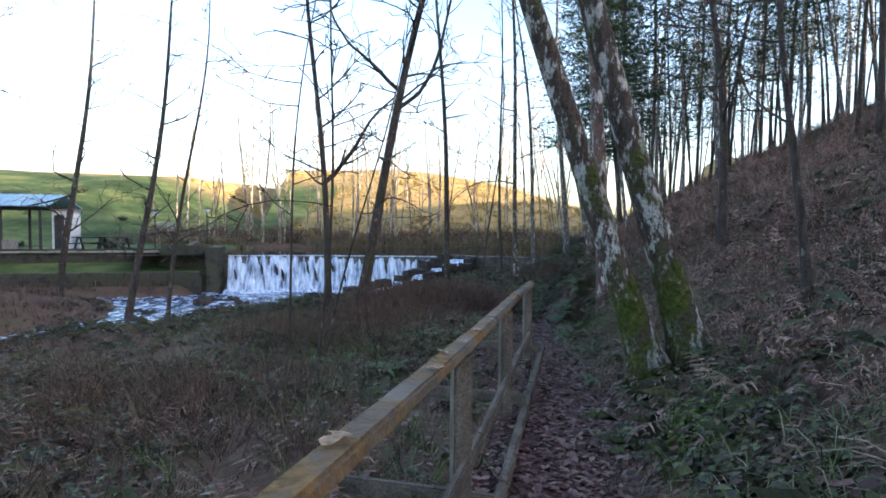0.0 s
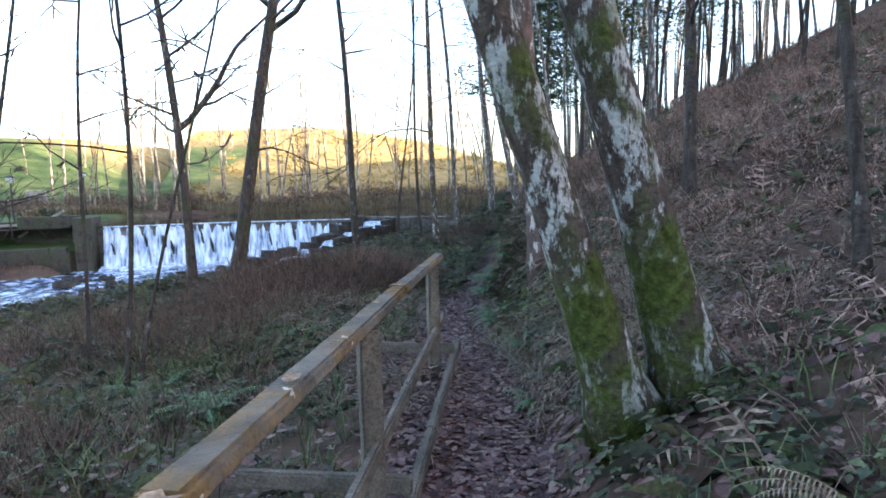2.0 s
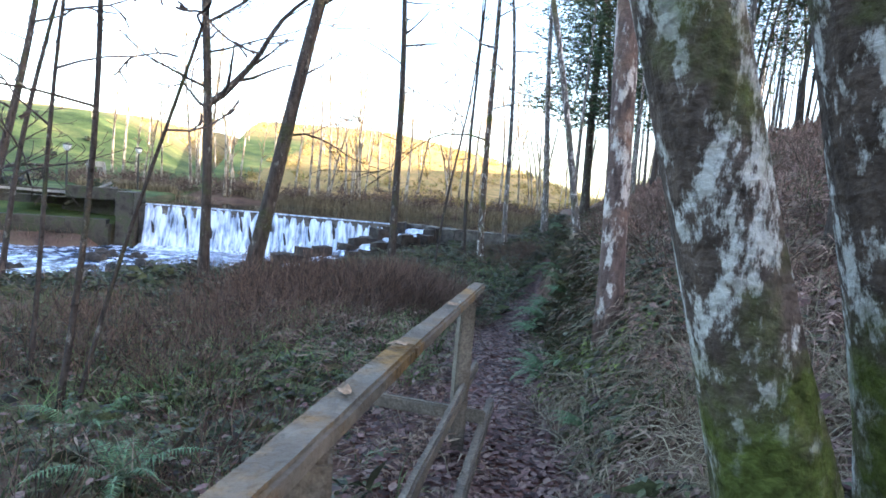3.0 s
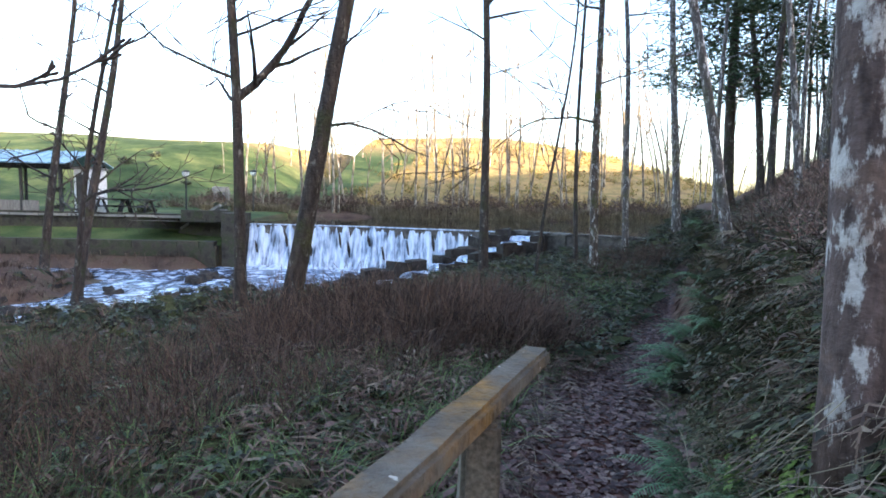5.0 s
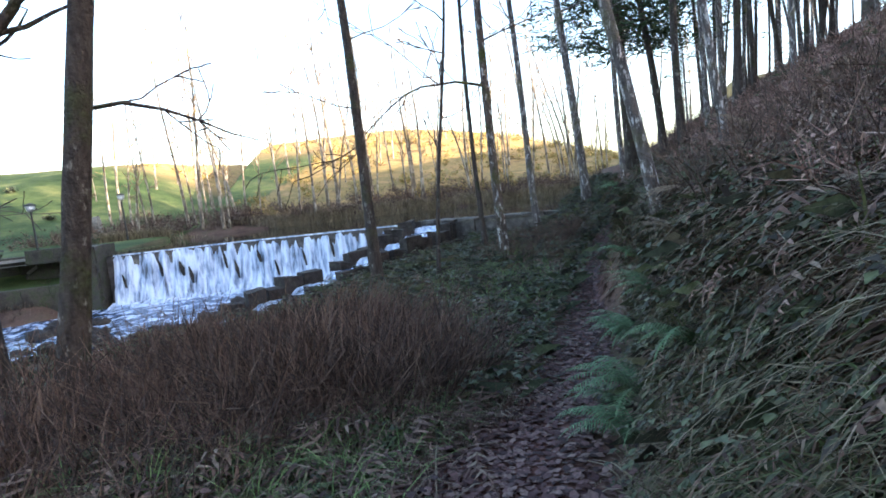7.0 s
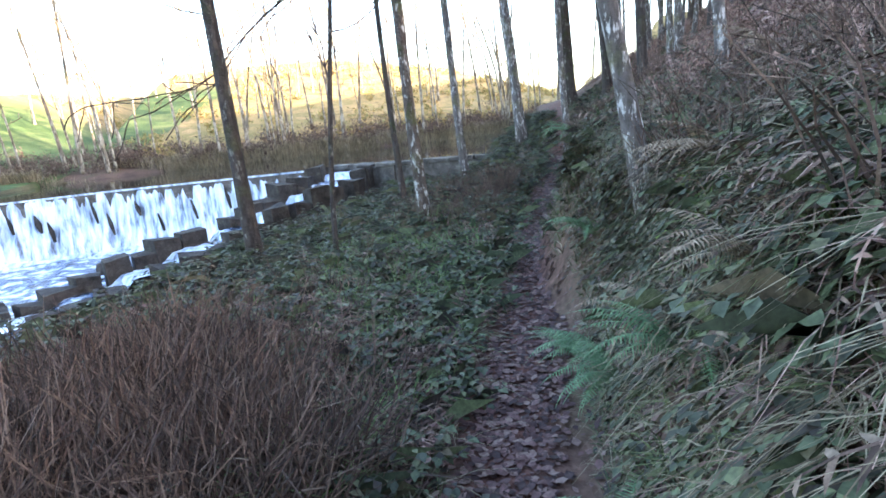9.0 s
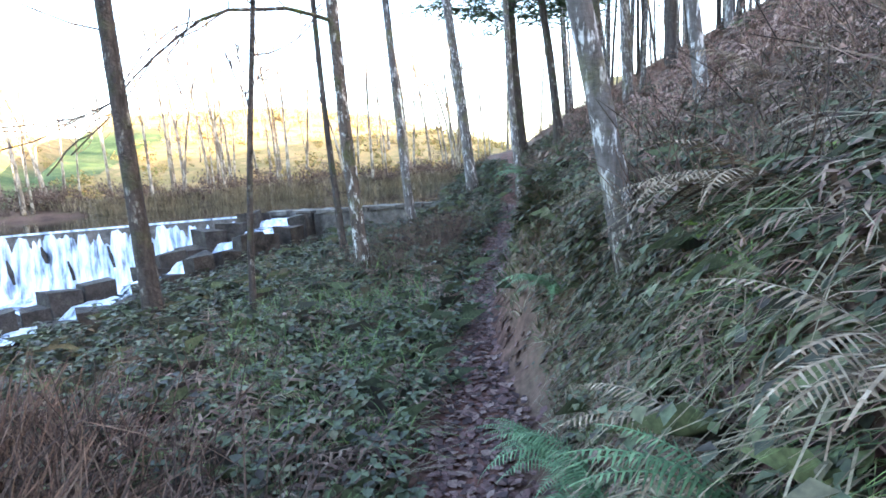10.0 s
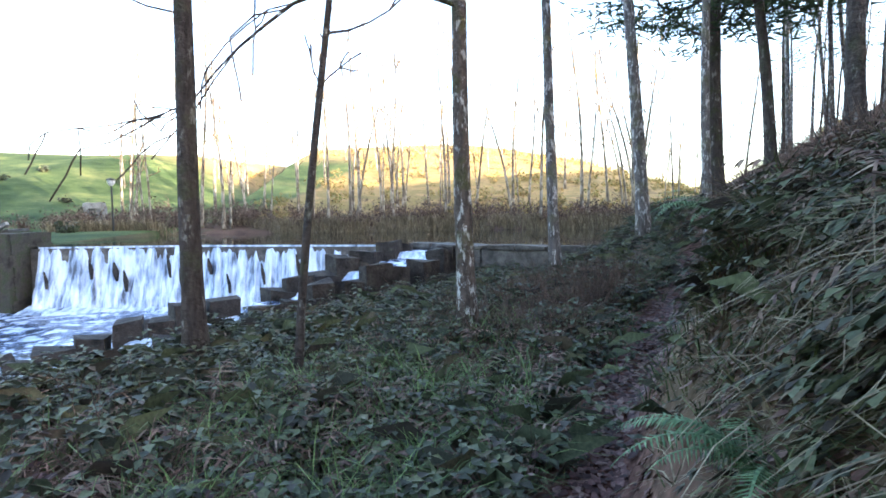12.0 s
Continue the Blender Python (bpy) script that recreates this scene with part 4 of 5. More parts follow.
def sprig(rng, leaves, length, size):
    """An arching stem with folded, pointed leaves in threes."""
    V, F = [], []
    a = rng.uniform(0, 6.28)
    d = np.array([math.cos(a), math.sin(a), 0])
    for i in range(leaves):
        u = (i + 1) / leaves
        c = d * length * u * 0.7 + np.array([0, 0, length * (1.1 * u - 0.75 * u * u)]) + rng.normal(0, 0.03, 3)
        for j in (-1, 0, 1):
            b = a + j * 1.1 + rng.normal(0, 0.5)
            o = np.array([math.cos(b), math.sin(b), rng.uniform(-0.5, 0.25)])
            o /= np.linalg.norm(o)
            sd = np.cross(o, [0, 0, 1])
            sd /= np.linalg.norm(sd)
            up = np.cross(sd, o)
            k = size * rng.uniform(0.6, 1.2)
            n = len(V)
            V += [c, c + o * k * 0.5 + sd * k * 0.36 + up * k * 0.12, c + o * k - up * k * 0.1, c + o * k * 0.5 - sd * k * 0.36 + up * k * 0.12]
            F += [(n, n + 2, n + 1), (n, n + 3, n + 2)]
    n = len(V)
    e = d * length * 0.7 + np.array([0, 0, length * 0.35])
    m = d * length * 0.35 + np.array([0, 0, length * 0.36])
    V += [(-0.004, 0, 0), (0.004, 0, 0), m, e]
    F += [(n, n + 1, n + 2), (n + 1, n + 3, n + 2)]
    return np.array([np.array(v, float) for v in V]), np.array(F)


def frond(rng, length, pairs, wide, arch, curl=0.0, width=0.2):
    """One fern frond: a curved midrib with pairs of tapering leaflets."""
    V, F = [], []
    t = np.linspace(0, 1, pairs + 2)
    ang = 1.15 - arch * t - curl * t ** 3
    step = length / (pairs + 1)
    xs, zs = np.concatenate([[0], np.cumsum(np.cos(ang[:-1]) * step)]), np.concatenate([[0], np.cumsum(np.sin(ang[:-1]) * step)])
    for i in range(pairs + 1):
        n = len(V)
        r = 0.006 * (1 - t[i]) + 0.0015
        V += [(xs[i], -r, zs[i]), (xs[i], r, zs[i]), (xs[i + 1], r * 0.9, zs[i + 1]), (xs[i + 1], -r * 0.9, zs[i + 1])]
        F += [(n, n + 1, n + 2), (n, n + 2, n + 3)]
    for i in range(2, pairs + 1):
        u = t[i]
        l = wide * (math.sin(math.pi * min(u * 0.95 + 0.12, 1)) ** 0.8) * (1.05 - 0.55 * u)
        f = np.array([math.cos(ang[i]), 0, math.sin(ang[i])])
        up = np.array([-math.sin(ang[i]), 0, math.cos(ang[i])])
        for sg in (-1, 1):
            c = np.array([xs[i], 0, zs[i]])
            o = np.array([0, sg * 0.93, 0]) + f * 0.37 + up * rng.uniform(-0.35, 0.02)
            w = f * step * (0.42 + width)
            n = len(V)
            V += [c - w * 0.5, c + w * 0.5, c + o * l * 0.55 + w * 0.42 - up * l * 0.04, c + o * l * 0.5 - w * 0.4 - up * l * 0.04, c + o * l - up * l * 0.16]
            F += [(n, n + 1, n + 2), (n, n + 2, n + 3), (n + 3, n + 2, n + 4)]
    return np.array([np.array(v, float) for v in V]), np.array(F)


def bush(rng, stems, h, r, leaf=0.0):
    """A thicket of thin crooked stems, with small leaf flakes where leaf is set."""
    V, F = [], []
    for i in range(stems):
        a, q = rng.uniform(0, 6.28), rng.uniform(0, 1) ** 0.5 * r
        p = np.array([math.cos(a) * q * 0.5, math.sin(a) * q * 0.5, 0])
        d = np.array([math.cos(a) * q / max(h, 0.1), math.sin(a) * q / max(h, 0.1), 1.0]) + rng.normal(0, 0.25, 3)
        hh = h * rng.uniform(0.5, 1.1)
        for k in range(3):
            e = p + d / np.linalg.norm(d) * hh / 3
            sd = np.cross(d, rng.normal(0, 1, 3))
            sd = sd / np.linalg.norm(sd) * 0.0024 * (4 - k) * (0.35 + 0.25 * h)
            n = len(V)
            V += [p - sd, p + sd, e + sd * 0.6, e - sd * 0.6]
            F += [(n, n + 1, n + 2), (n, n + 2, n + 3)]
            if leaf:
                for j in range(3):
                    c = p + (e - p) * rng.uniform() + rng.normal(0, leaf, 3)
                    g = rng.normal(0, leaf, (3, 3))
                    n = len(V)
                    V += [c + g[0], c + g[1], c + g[2]]
                    F += [(n, n + 1, n + 2)]
            p = e
            d = d + rng.normal(0, 0.45, 3)
    return np.array(V), np.array(F)


def dead_leaf(rng):
    """A curled leaf lying on the ground."""
    l, w = 0.026, 0.017
    c = rng.uniform(0.004, 0.018)
    V = np.array([(-l, 0, 0.004), (-l * 0.3, -w, c), (-l * 0.3, w, c * 0.6), (l * 0.4, -w * 0.8, c * 0.8), (l * 0.4, w * 0.8, c), (l, 0, c * rng.uniform(0.2, 1.4))])
    F = np.array([(0, 1, 2), (1, 3, 2), (3, 4, 2), (3, 5, 4)])
    return V, F


def scatter(name, models, x, y, scale, mat, label, category, rng, follow=0.0, lift=0.0, down=None):
    """One object of kind stuff: copies of the models on the ground. follow: how far they tilt with the slope."""
    z = ground_height(x, y) + lift
    e = 0.1
    gxs, gys = (ground_height(x + e, y) - z + lift) / e, (ground_height(x, y + e) - z + lift) / e
    yaw = rng.uniform(0, 6.28, len(x)) if down is None else np.arctan2(-gys, -gxs) + rng.normal(0, down, len(x))
    pick = rng.randint(0, len(models), len(x))
    VV, FF, n = [], [], 0
    for k, (V, F) in enumerate(models):
        m = pick == k
        if not m.any():
            continue
        c, s = np.cos(yaw[m]), np.sin(yaw[m])
        sc = scale[m]
        X = (V[None, :, 0] * c[:, None] - V[None, :, 1] * s[:, None]) * sc[:, None]
        Y = (V[None, :, 0] * s[:, None] + V[None, :, 1] * c[:, None]) * sc[:, None]
        Z = V[None, :, 2] * sc[:, None] + follow * (X * np.clip(gxs[m], -0.75, 0.75)[:, None] + Y * np.clip(gys[m], -0.75, 0.75)[:, None])
        P = np.stack([X + x[m][:, None], Y + y[m][:, None], Z + z[m][:, None]], -1).reshape(-1, 3)
        idx = (F[None] + (np.arange(m.sum()) * len(V))[:, None, None] + n).reshape(-1, 3)
        VV.append(P)
        FF.append(idx)
        n += len(P)
    V, F = np.concatenate(VV), np.concatenate(FF)
    me = bpy.data.meshes.new(name)
    me.vertices.add(len(V))
    me.vertices.foreach_set("co", V.astype(np.float32).ravel())
    me.loops.add(len(F) * 3)
    me.loops.foreach_set("vertex_index", F.astype(np.int32).ravel())
    me.polygons.add(len(F))
    me.polygons.foreach_set("loop_start", np.arange(0, len(F) * 3, 3, dtype=np.int32))
    me.polygons.foreach_set("loop_total", np.full(len(F), 3, dtype=np.int32))
    me.materials.append(mat)
    me.update(calc_edges=True)
    return tagged(new(name, me), label, category, kind="stuff")


def places(rng, n, keep, box=(-8, 15, -1.5, 24)):
    """n random places in a box where keep(x, y, distance right of path) gives a chance from 0 to 1."""
    xs, ys = [], []
    have = 0
    while have < n:
        x, y = rng.uniform(box[0], box[1], n * 2), rng.uniform(box[2], box[3], n * 2)
        d, _ = along(x, y)
        c = keep(x, y, d) * (rng.uniform(0, 1, n * 2) < np.exp(-np.maximum(np.abs(d) - 2.5, 0) / 5.0))
        m = (rng.uniform(0, 1, n * 2) < c) & (ground_height(x, y) > WATER + 0.12)
        xs.append(x[m])
        ys.append(y[m])
        have += m.sum()
    return np.concatenate(xs)[:n], np.concatenate(ys)[:n]


rng = np.random.RandomState(5)
patch = lambda x, y, f, s: np.clip(0.5 + 0.9 * waves(x, y, f, s), 0, 1)
off = lambda d, y, a, b: smooth(a, b, np.where(d < 0, -d - apron(y), d - 0.25 * smooth(7.5, 9, y) * smooth(14, 12.5, y)) + 0.36 - half_width(y))
# grass tufts
x, y = places(rng, 6500, lambda x, y, d: off(d, y, 0.3, 0.6) * patch(x, y, 1.1, 51) * np.where(d < 0, 0.35 + 0.65 * smooth(4.5, 7, y) * smooth(12.5, 10, y), 0.6 - 0.45 * smooth(1.0, 1.8, d)))
scatter("grass_tufts", [blades(rng, 9, 0.23, 0.06, 1.1, 0.007, 2) for i in range(6)], x, y, rng.uniform(0.6, 1.4, len(x)), GRASS, "dull green grass tufts on the banks", "grass", rng, 0.6)
x, y = places(rng, 3600, lambda x, y, d: off(d, y, 0.32, 0.7) * patch(x, y, 1.5, 52) * np.where(d > 0, 1.0, 0.3))
scatter("straw_grass", [blades(rng, 7, 0.22, 0.06, 1.5, 0.006, 3) for i in range(6)], x, y, rng.uniform(0.6, 1.4, len(x)), STRAW, "dry hanging straw grass on the banks", "grass", rng, 0.8)
# brambles and ivy
x, y = places(rng, 10500, lambda x, y, d: off(d, y, 0.3, 0.75) * patch(x, y, 1.3, 53) * np.where(d < 0, 0.4 + 0.8 * smooth(10.5, 12.5, y), 0.7 - 0.55 * smooth(0.8, 1.6, d)))
scatter("bramble_sprigs", [sprig(rng, 6, rng.uniform(0.22, 0.45), 0.045) for i in range(8)], x, y, rng.uniform(0.6, 1.3, len(x)) * np.where((y > 10.8) & (along(x, y)[0] < 0), 1.3, 1.0), BRAMBLE, "dark green bramble and ivy leaves", "bramble", rng, 0.5)
# dead bracken
x, y = places(rng, 3600, lambda x, y, d: off(d, y, 0.4, 0.9) * patch(x, y, 0.9, 54) * np.where(d > 0, 0.5 + 0.5 * smooth(0.8, 2.0, d), 0.65))
scatter("dead_bracken", [frond(rng, 0.5, 9, 0.13, rng.uniform(1.3, 2.2), rng.uniform(0.3, 1.2), -0.1) for i in range(6)], x, y, rng.uniform(0.5, 1.2, len(x)), BRACKEN, "dead brown bracken fronds", "bracken", rng, 0.4)
# reddish thicket beside the path
tx, ty, ts = [], [], []
for cx, cy, r, n in ((3.4, 11.5, 0.9, 110), (2.6, 11.8, 1.1, 120), (3.4, 12.4, 0.8, 80), (7.9, 17.9, 0.9, 45), (0.2, 9.2, 1.5, 60), (2.0, 11.3, 1.2, 90), (7.2, 17.5, 1.2, 50), (9.3, 16.5, 1.5, 60), (8.2, 15.0, 0.9, 40), (-1.0, 5.5, 1.3, 50)):
    a, q = rng.uniform(0, 6.28, n), np.sqrt(rng.uniform(0, 1, n)) * r
    px, py = cx + q * np.cos(a), cy + q * np.sin(a)
    m = np.abs(along(px, py)[0]) > 0.55
    tx.append(px[m])
    ty.append(py[m])
    ts.append((rng.uniform(0.6, 1.2, n) * (1.35 if cx in (3.4, 2.6, 2.0) else 0.95))[m])
scatter("thicket_stems", [bush(rng, 52, 0.5, 0.34) for i in range(5)], np.concatenate(tx), np.concatenate(ty), np.concatenate(ts), THICKET, "reddish brown bare thicket stems", "thicket", rng)
# scrubby twigs all over the slope and shelf
x, y = places(rng, 1300, lambda x, y, d: off(d, y, 0.8, 1.6) * patch(x, y, 0.7, 57) * (1 - 0.9 * smooth(11.5, 12.5, y) * smooth(21, 19, y) * (d < 0)), (-7, 20, -1, 30))
scatter("scrub_stems", [bush(rng, 22, 0.55, 0.35) for i in range(5)], x, y, rng.uniform(0.4, 1.1, len(x)), THICKET, "thin brown scrub stems", "scrub", rng)
# fallen leaves
x, y = places(rng, 22000, lambda x, y, d: smooth(0.2, -0.1, np.where(d < 0, -d - apron(y), d) - half_width(y)), (-2, 11, -1.5, 19))
scatter("path_leaves", [dead_leaf(rng) for i in range(10)], x, y, rng.uniform(0.6, 1.5, len(x)), LITTER, "brown fallen leaves on the path", "leaves", rng, 1.0, 0.006)
x, y = places(rng, 9000, lambda x, y, d: off(d, y, 0.3, 0.6) * patch(x, y, 1.8, 56) * np.where(d > 0, 1, 0.7))
scatter("bank_leaves", [dead_leaf(rng) for i in range(10)], x, y, rng.uniform(0.8, 1.8, len(x)), LITTER, "brown fallen leaves on the banks", "leaves", rng, 1.0, rng.uniform(0.01, 0.12, len(x)))
# tangle that covers the steep bank beside the narrow path
x, y = places(rng, 2000, lambda x, y, d: np.where(d > 0, 1.0, 0.25) * smooth(0.3, 0.45, np.where(d > 0, d - 0.3 * smooth(7.5, 9, y), -d)) * smooth(3.0, 1.2, np.abs(d)), (2.5, 11, 5, 15))
scatter("bank_straw", [blades(rng, 7, 0.2, 0.07, 1.9, 0.005, 3) for i in range(6)], x, y, rng.uniform(0.6, 1.5, len(x)), STRAW, "withered straw tangle on the steep bank", "grass", rng, 0.9)
x, y = places(rng, 1700, lambda x, y, d: smooth(0.3, 0.5, np.where(d > 0, d - 0.35 * smooth(7.5, 9, y), -d)) * smooth(3.2, 1.4, np.abs(d)), (2, 11, 5, 15))
scatter("bank_bracken", [frond(rng, 0.42, 9, 0.1, rng.uniform(1.6, 2.6), rng.uniform(0.5, 1.5), -0.12) for i in range(6)], x, y, rng.uniform(0.6, 1.3, len(x)), BRACKEN, "small dead bracken fronds on the bank", "bracken", rng, 0.6)
x, y = places(rng, 5200, lambda x, y, d: smooth(0.26, 0.4, np.abs(d)) * smooth(3.2, 1.4, np.abs(d)), (0, 11, -1, 15))
scatter("tangle_leaves", [dead_leaf(rng) for i in range(8)], x, y, rng.uniform(0.7, 1.6, len(x)), LITTER, "large brown leaves caught in the bank", "leaves", rng, 0.9, rng.uniform(0.01, 0.15, len(x)))
# bright moss cushions
mx, my = [], []
for cx, cy, r, n in ((4.15, 6.85, 0.22, 260), (4.2, 7.15, 0.2, 180), (4.0, 7.6, 0.25, 120), (3.5, 4.5, 0.3, 160), (4.9, 8.0, 0.25, 110), (6.4, 11.0, 0.3, 160), (5.4, 13.6, 0.5, 260), (5.0, 13.0, 0.4, 160), (6.2, 9.9, 0.3, 140), (2.6, 3.0, 0.3, 160)):
    a, q = rng.uniform(0, 6.28, n), np.sqrt(rng.uniform(0, 1, n)) * r
    mx.append(cx + q * np.cos(a))
    my.append(cy + q * np.sin(a))
mx, my = np.concatenate(mx), np.concatenate(my)
m = np.abs(along(mx, my)[0]) > 0.4
mx, my = mx[m], my[m]
FRESH = leafy("fresh green moss and sorrel", [(0.25, (0.07, 0.1, 0.025)), (0.55, (0.12, 0.18, 0.035)), (0.85, (0.2, 0.26, 0.06))], 0.8)
scatter("moss_cushions", [sprig(rng, 4, 0.1, 0.028) for i in range(5)], mx, my, rng.uniform(0.7, 1.5, len(mx)), FRESH, "bright green moss cushions on the bank", "moss", rng, 0.7)
# tall withered stalks above the lower growth
x, y = places(rng, 220, lambda x, y, d: off(d, y, 0.6, 1.0) * np.where(d < 0, 1, 0.5), (-5, 11, 1, 12.5))
scatter("withered_stalks", [bush(rng, 6, 0.65, 0.28) for i in range(6)], x, y, rng.uniform(0.4, 0.9, len(x)), BRACKEN, "thin brown withered stalks", "stalks", rng)
x, y = places(rng, 240, lambda x, y, d: off(d, y, 0.75, 1.1) * np.where(d < 0, 1, 0.4) * smooth(7, 9, y) * smooth(12.6, 11.4, y), (0, 9, 7, 13))
scatter("brown_brush", [bush(rng, 44, 0.5, 0.35) for i in range(5)], x, y, rng.uniform(0.6, 1.2, len(x)), THICKET, "reddish brown brush among the brambles", "brush", rng)
# reddish bracken that covers the upper slope
x, y = places(rng, 2200, lambda x, y, d: smooth(0.9, 1.9, d) * (0.35 + 0.65 * patch(x, y, 0.8, 61)), (3, 18, 2, 24))
scatter("slope_bracken", [frond(rng, rng.uniform(0.3, 0.5), 8, rng.uniform(0.07, 0.12), rng.uniform(0.2, 2.4), rng.uniform(0.3, 2.0), rng.uniform(-0.25, 0.0)) for i in range(14)], x, y, rng.uniform(0.4, 1.25, len(x)), BRACKEN_RED, "reddish brown dead bracken on the slope", "bracken", rng, 0.9)


x, y = places(rng, 900, lambda x, y, d: smooth(1.0, 1.8, d) * (0.3 + 0.7 * patch(x, y, 0.9, 65)), (3, 18, 2, 24))
scatter("slope_brush", [bush(rng, 24, 0.4, 0.3, 0.009) for i in range(6)], x, y, rng.uniform(0.5, 1.2, len(x)), BRACKEN_RED, "reddish brown withered growth on the slope", "bracken", rng, 0.5)


def hanging(rng):
    """A sheaf of withered blades that all hang to one side."""
    V, F = blades(rng, 12, 0.34, 0.08, 1.7, 0.006, 3)
    V = np.array(V)
    V[:, 0] = np.abs(V[:, 0]) * 1.2
    V[:, 1] *= 0.6
    return V, F


x, y = places(rng, 850, lambda x, y, d: smooth(0.75, 0.95, d) * smooth(2.4, 1.3, d) * patch(x, y, 1.4, 62), (3, 11, 5, 16))
scatter("hanging_grass", [hanging(rng) for i in range(6)], x, y, rng.uniform(0.45, 0.9, len(x)), STRAW, "pale withered grass hanging down the steep bank", "grass", rng, 0.8, 0.02, 0.35)
# ivy, small green growth and hanging grass that cover the steep bank
x, y = places(rng, 3200, lambda x, y, d: smooth(0.62, 0.75, d) * smooth(1.9, 1.2, d) * (0.35 + 0.65 * patch(x, y, 1.7, 66)), (3.5, 10, 6.5, 16))
scatter("bank_ivy", [sprig(rng, 5, rng.uniform(0.12, 0.24), 0.042) for i in range(8)], x, y, rng.uniform(0.7, 1.4, len(x)), BRAMBLE, "dark ivy leaves on the steep bank", "ivy", rng, 0.9)
x, y = places(rng, 260, lambda x, y, d: smooth(0.8, 0.95, d) * smooth(2.2, 1.4, d) * patch(x, y, 1.2, 67), (3.5, 10, 7, 16))
scatter("bank_grass", [hanging(rng) for i in range(6)], x, y, rng.uniform(0.4, 0.75, len(x)), GRASS_LUSH, "green grass hanging down the steep bank", "grass", rng, 0.8, 0.02, 0.4)
x, y = places(rng, 1500, lambda x, y, d: smooth(0.7, 0.9, d) * smooth(3.2, 2.0, d) * patch(x, y, 0.9, 68), (3.5, 11, 6, 16))
scatter("bank_brush", [blades(rng, 12, 0.2, 0.1, 1.6, 0.006, 3) for i in range(6)], x, y, rng.uniform(0.5, 1.1, len(x)), BRACKEN_RED, "reddish brown withered growth on the bank", "bracken", rng, 0.7)
# short growth and leaves at the foot of the steep bank
foot = lambda x, y, d: smooth(0.4, 0.52, d) * smooth(1.15, 0.8, d)
x, y = places(rng, 2200, foot, (3, 9, 6, 16))
scatter("foot_grass", [blades(rng, 8, 0.11, 0.06, 1.5, 0.005, 2) for i in range(6)], x, y, rng.uniform(0.6, 1.2, len(x)), GRASS, "short dull grass at the foot of the bank", "grass", rng, 0.9)
x, y = places(rng, 1500, foot, (3, 9, 6, 16))
scatter("foot_straw", [blades(rng, 8, 0.13, 0.06, 1.9, 0.005, 3) for i in range(6)], x, y, rng.uniform(0.6, 1.2, len(x)), STRAW, "withered short grass at the foot of the bank", "grass", rng, 0.9)
x, y = places(rng, 1800, foot, (3, 9, 6, 16))
scatter("foot_ivy", [sprig(rng, 4, rng.uniform(0.08, 0.14), 0.03) for i in range(8)], x, y, rng.uniform(0.7, 1.3, len(x)), BRAMBLE, "small ivy leaves at the foot of the bank", "ivy", rng, 0.9)
x, y = places(rng, 4200, foot, (3, 9, 6, 16))
scatter("foot_leaves", [dead_leaf(rng) for i in range(8)], x, y, rng.uniform(0.6, 1.3, len(x)), LITTER, "brown leaves caught at the foot of the bank", "leaves", rng, 1.0, rng.uniform(0.01, 0.06, len(x)))
x, y = places(rng, 900, lambda x, y, d: smooth(0.85, 1.05, d) * smooth(2.6, 1.6, d), (3.5, 10, 6, 16))
scatter("bank_fronds", [frond(rng, 0.32, 10, 0.08, rng.uniform(1.6, 2.6), rng.uniform(0.4, 1.4), -0.1) for i in range(6)], x, y, rng.uniform(0.6, 1.2, len(x)), BRACKEN_RED, "small reddish dead bracken fronds on the bank", "bracken", rng, 0.7)
# brown tangle among the brambles between the narrow path and the stream
tangle = lambda x, y, d: smooth(-0.35, -0.5, d) * smooth(-3.6, -1.8, d) * patch(x, y, 1.1, 69)
x, y = places(rng, 700, tangle, (2.5, 9, 10, 18))
scatter("tangle_fronds", [frond(rng, 0.36, 10, 0.09, rng.uniform(1.4, 2.4), rng.uniform(0.4, 1.4), -0.1) for i in range(6)], x, y, rng.uniform(0.6, 1.2, len(x)), BRACKEN_RED, "reddish dead bracken among the brambles", "bracken", rng, 0.5)
x, y = places(rng, 260, tangle, (2.5, 9, 10, 18))
scatter("tangle_twigs", [bush(rng, 26, 0.32, 0.3) for i in range(6)], x, y, rng.uniform(0.6, 1.1, len(x)), THICKET, "thin brown twigs among the brambles", "twigs", rng, 0.4)
# long green tufts beside the path, and the grassy mound by the weir steps
x, y = places(rng, 420, lambda x, y, d: smooth(-0.55, -0.8, d) * smooth(-4.2, -2.0, d) * patch(x, y, 1.6, 63), (0, 5, 7.5, 12))
x2, y2 = places(rng, 300, lambda x, y, d: smooth(-0.35, -0.6, d) * smooth(-2.8, -1.2, d) * patch(x, y, 1.2, 64), (3.8, 9, 12.5, 18))
x, y = np.concatenate([x, x2]), np.concatenate([y, y2])
scatter("long_grass", [blades(rng, 14, 0.36, 0.09, 1.2, 0.008, 3) for i in range(6)], x, y, rng.uniform(0.6, 1.15, len(x)), GRASS_LUSH, "long green grass tufts beside the path", "grass", rng, 0.5)
x, y = places(rng, 700, lambda x, y, d: smooth(-0.6, -0.9, d) * smooth(-4.5, -2.5, d), (0, 6, 8, 13.5))
scatter("thicket_bracken", [frond(rng, 0.5, 8, 0.13, rng.uniform(1.0, 2.0), rng.uniform(0.3, 1.2), -0.1) for i in range(6)], x, y, rng.uniform(0.6, 1.3, len(x)), BRACKEN, "dead brown bracken among the thicket stems", "bracken", rng, 0.4)
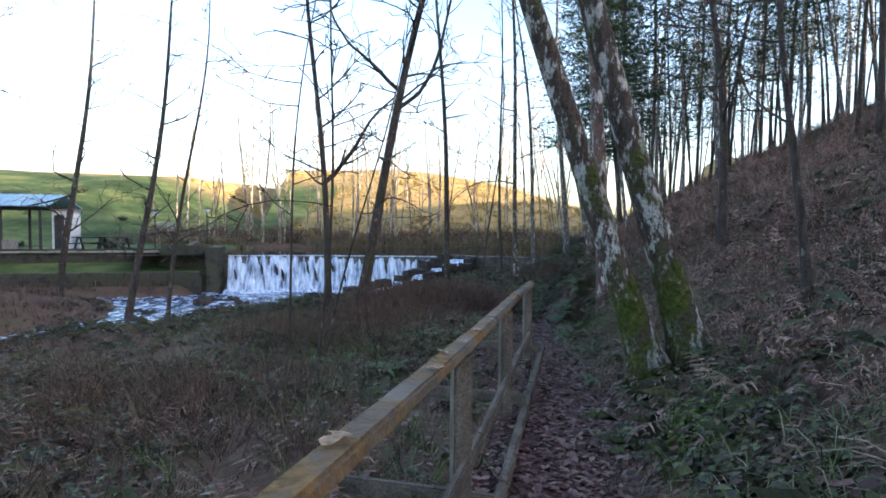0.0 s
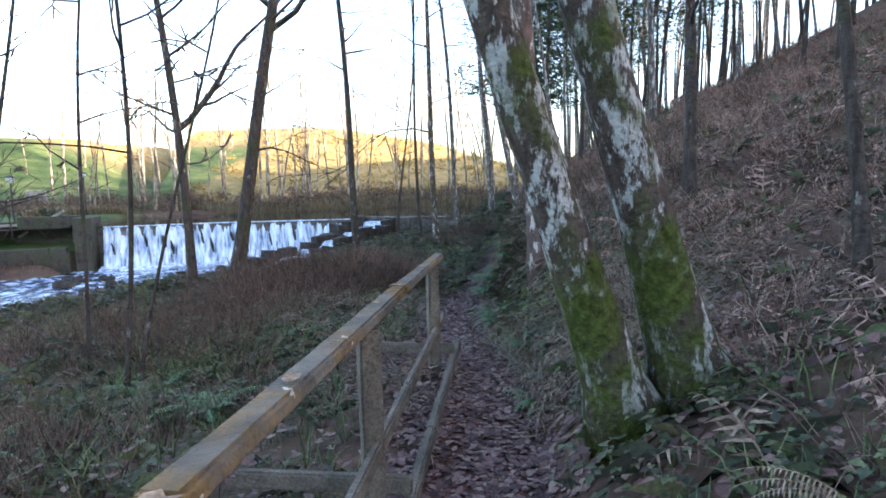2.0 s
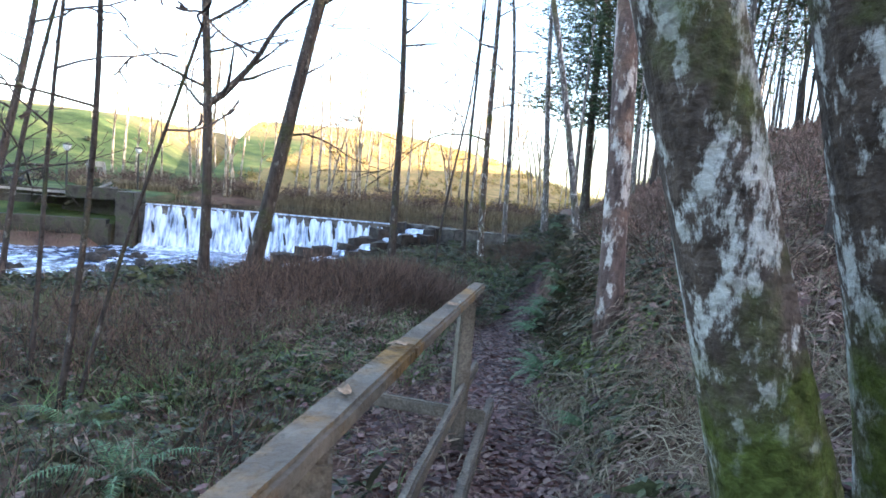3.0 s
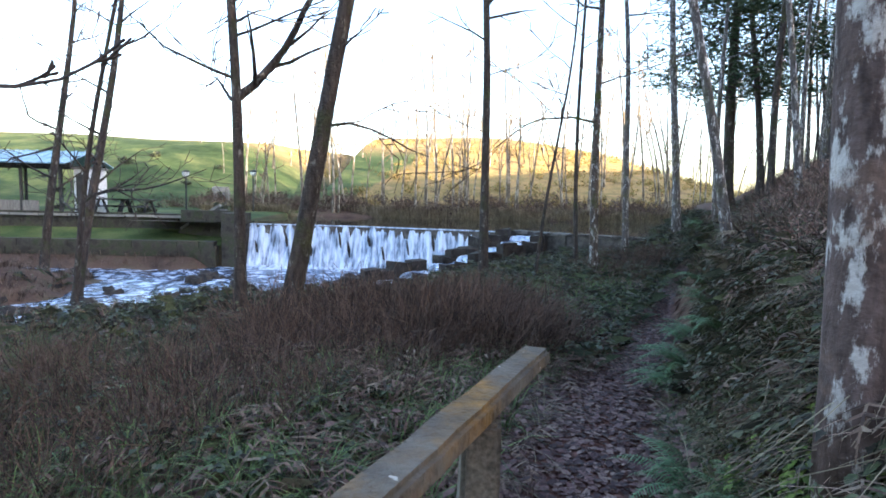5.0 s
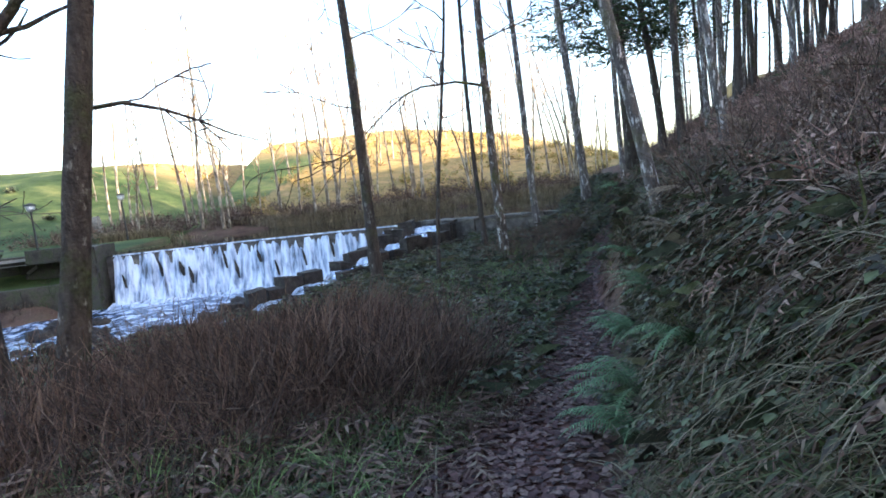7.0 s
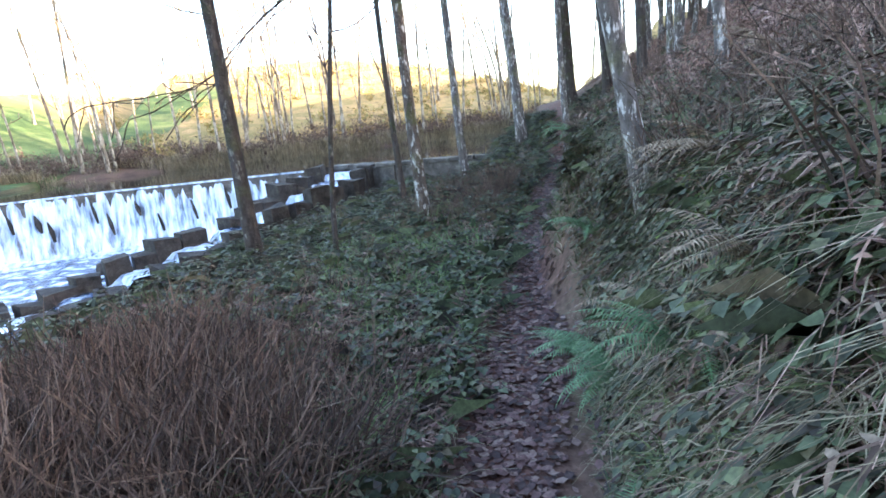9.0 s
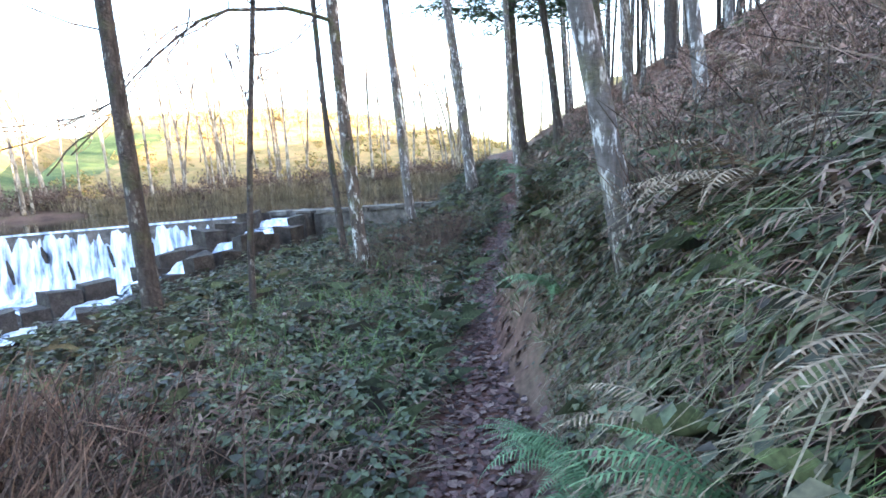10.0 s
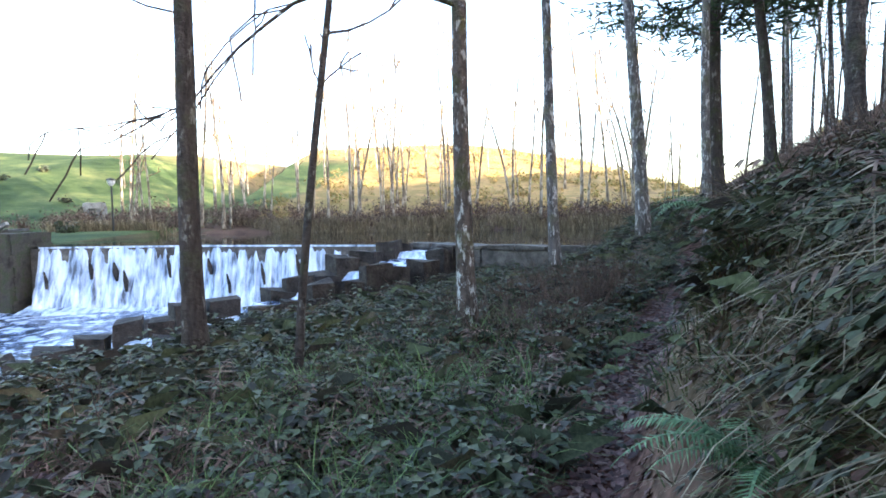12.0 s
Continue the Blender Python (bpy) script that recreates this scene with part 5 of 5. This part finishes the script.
# reeds and scrub beyond the pond, and on the sunny hill
x, y = rng.uniform(-10, 30, 8500), 36.5 + np.abs(rng.normal(0, 1.4, 8500))
m = waves(x, y, 0.9, 71) > -0.35
x, y = x[m], y[m]
scatter("pond_reeds", [blades(rng, 4, 0.6, 0.3, 0.7, 0.03, 2) for i in range(5)], x, y, rng.uniform(0.5, 1.3, len(x)), REED, "dry reeds along the far pond bank", "reeds", rng)
x, y = rng.uniform(-13, 32, 420), 38 + np.abs(rng.normal(0, 3.5, 420))
scatter("bank_scrub", [bush(rng, 18, 1.5, 0.9, 0.06) for i in range(5)], x, y, rng.uniform(0.3, 0.8, len(x)), BRACKEN, "brown scrub behind the pond", "scrub", rng)
x, y = rng.uniform(-18, 70, 750), rng.uniform(41, 86, 750)
m = (x > -7 + 0.25 * (y - 36)) | (y > 75)
x, y = x[m], y[m]
scatter("hill_scrub", [bush(rng, 14, 1.6, 1.3, 0.12) for i in range(6)], x, y, rng.uniform(0.25, 0.7, len(x)), SCRUB, "golden scrub on the sunlit hill", "scrub", rng)
x, y = rng.uniform(-24, -8, 60), rng.uniform(30, 60, 60)
scatter("lawn_bushes", [bush(rng, 26, 0.8, 0.7, 0.12) for i in range(4)], x[:12], y[:12], rng.uniform(0.4, 0.8, 12), BRAMBLE, "small bushes on the green hill", "bush", rng)
x, y = rng.uniform(-16, 2, 3600), rng.uniform(12, 26.2, 3600)
gh = ground_height(x, y)
m = (gh > WATER + 0.03) & (along(x, y)[0] < -6)
x, y = x[m], y[m]
scatter("stream_grass", [blades(rng, 8, 0.4, 0.12, 0.9, 0.015) for i in range(5)], x, y, rng.uniform(0.5, 1.2, len(x)), BRACKEN, "brown sedge at the water's edge", "sedge", rng)


# ---- ferns ----
def fern(x, y, size, seed, mat=FERN, label="green fern with arching fronds on the bank", count=8, lean=None):
    rng = np.random.RandomState(seed)
    z = float(ground_height(x, y))
    t = thing("fern", x, y, z - 0.02, label, "fern", "ferns on the bank")
    for i in range(count):
        a = i * 6.28 / count + rng.uniform(-0.3, 0.3) if lean is None else lean + rng.normal(0, 0.75)
        V, F = frond(rng, size * rng.uniform(0.85, 1.3), 32, 0.13 * size / 0.6, rng.uniform(1.3, 2.2), rng.uniform(0, 0.5), 0.0)
        s = Shape()
        c, sn = math.cos(a), math.sin(a)
        s.add(np.stack([V[:, 0] * c - V[:, 1] * sn, V[:, 0] * sn + V[:, 1] * c, V[:, 2]], 1), F.tolist())
        part("frond", s, mat, t)


OUT = math.radians(160)
for i, (x, y, size, lean) in enumerate([(4.15, 8.05, 0.5, OUT), (4.3, 8.35, 0.4, None), (4.9, 9.75, 0.55, OUT), (5.1, 10.0, 0.6, OUT), (5.15, 10.35, 0.6, None), (5.85, 11.3, 0.5, OUT), (6.0, 11.6, 0.55, OUT), (6.1, 12.1, 0.45, OUT), (5.0, 9.35, 0.4, OUT), (6.7, 12.8, 0.5, OUT),
                                        (4.05, 7.5, 0.35, None), (3.3, 5.6, 0.35, OUT), (3.75, 6.5, 0.35, OUT), (0.95, 9.3, 0.6, None), (0.4, 7.3, 0.45, None), (0.9, 6.3, 0.5, None), (-0.4, 6.0, 0.5, None), (5.6, 10.5, 0.45, OUT), (7.6, 14.4, 0.5, OUT)]):
    fern(x, y, size, 400 + i, lean=lean)
for i, (x, y, size, lean) in enumerate([(5.75, 10.75, 0.5, OUT), (5.6, 10.2, 0.45, OUT), (4.3, 12.2, 0.5, None), (3.9, 11.7, 0.5, None), (3.5, 11.0, 0.5, None), (6.2, 10.9, 0.5, OUT), (2.9, 3.0, 0.4, OUT), (7.8, 12.0, 0.6, OUT), (4.6, 13.2, 0.5, None), (8.6, 11.8, 0.6, OUT), (6.4, 11.3, 0.5, OUT)]):
    fern(x, y, size, 440 + i, FERN_DEAD, "withered pale tan fern fronds on the bank", 5, lean)
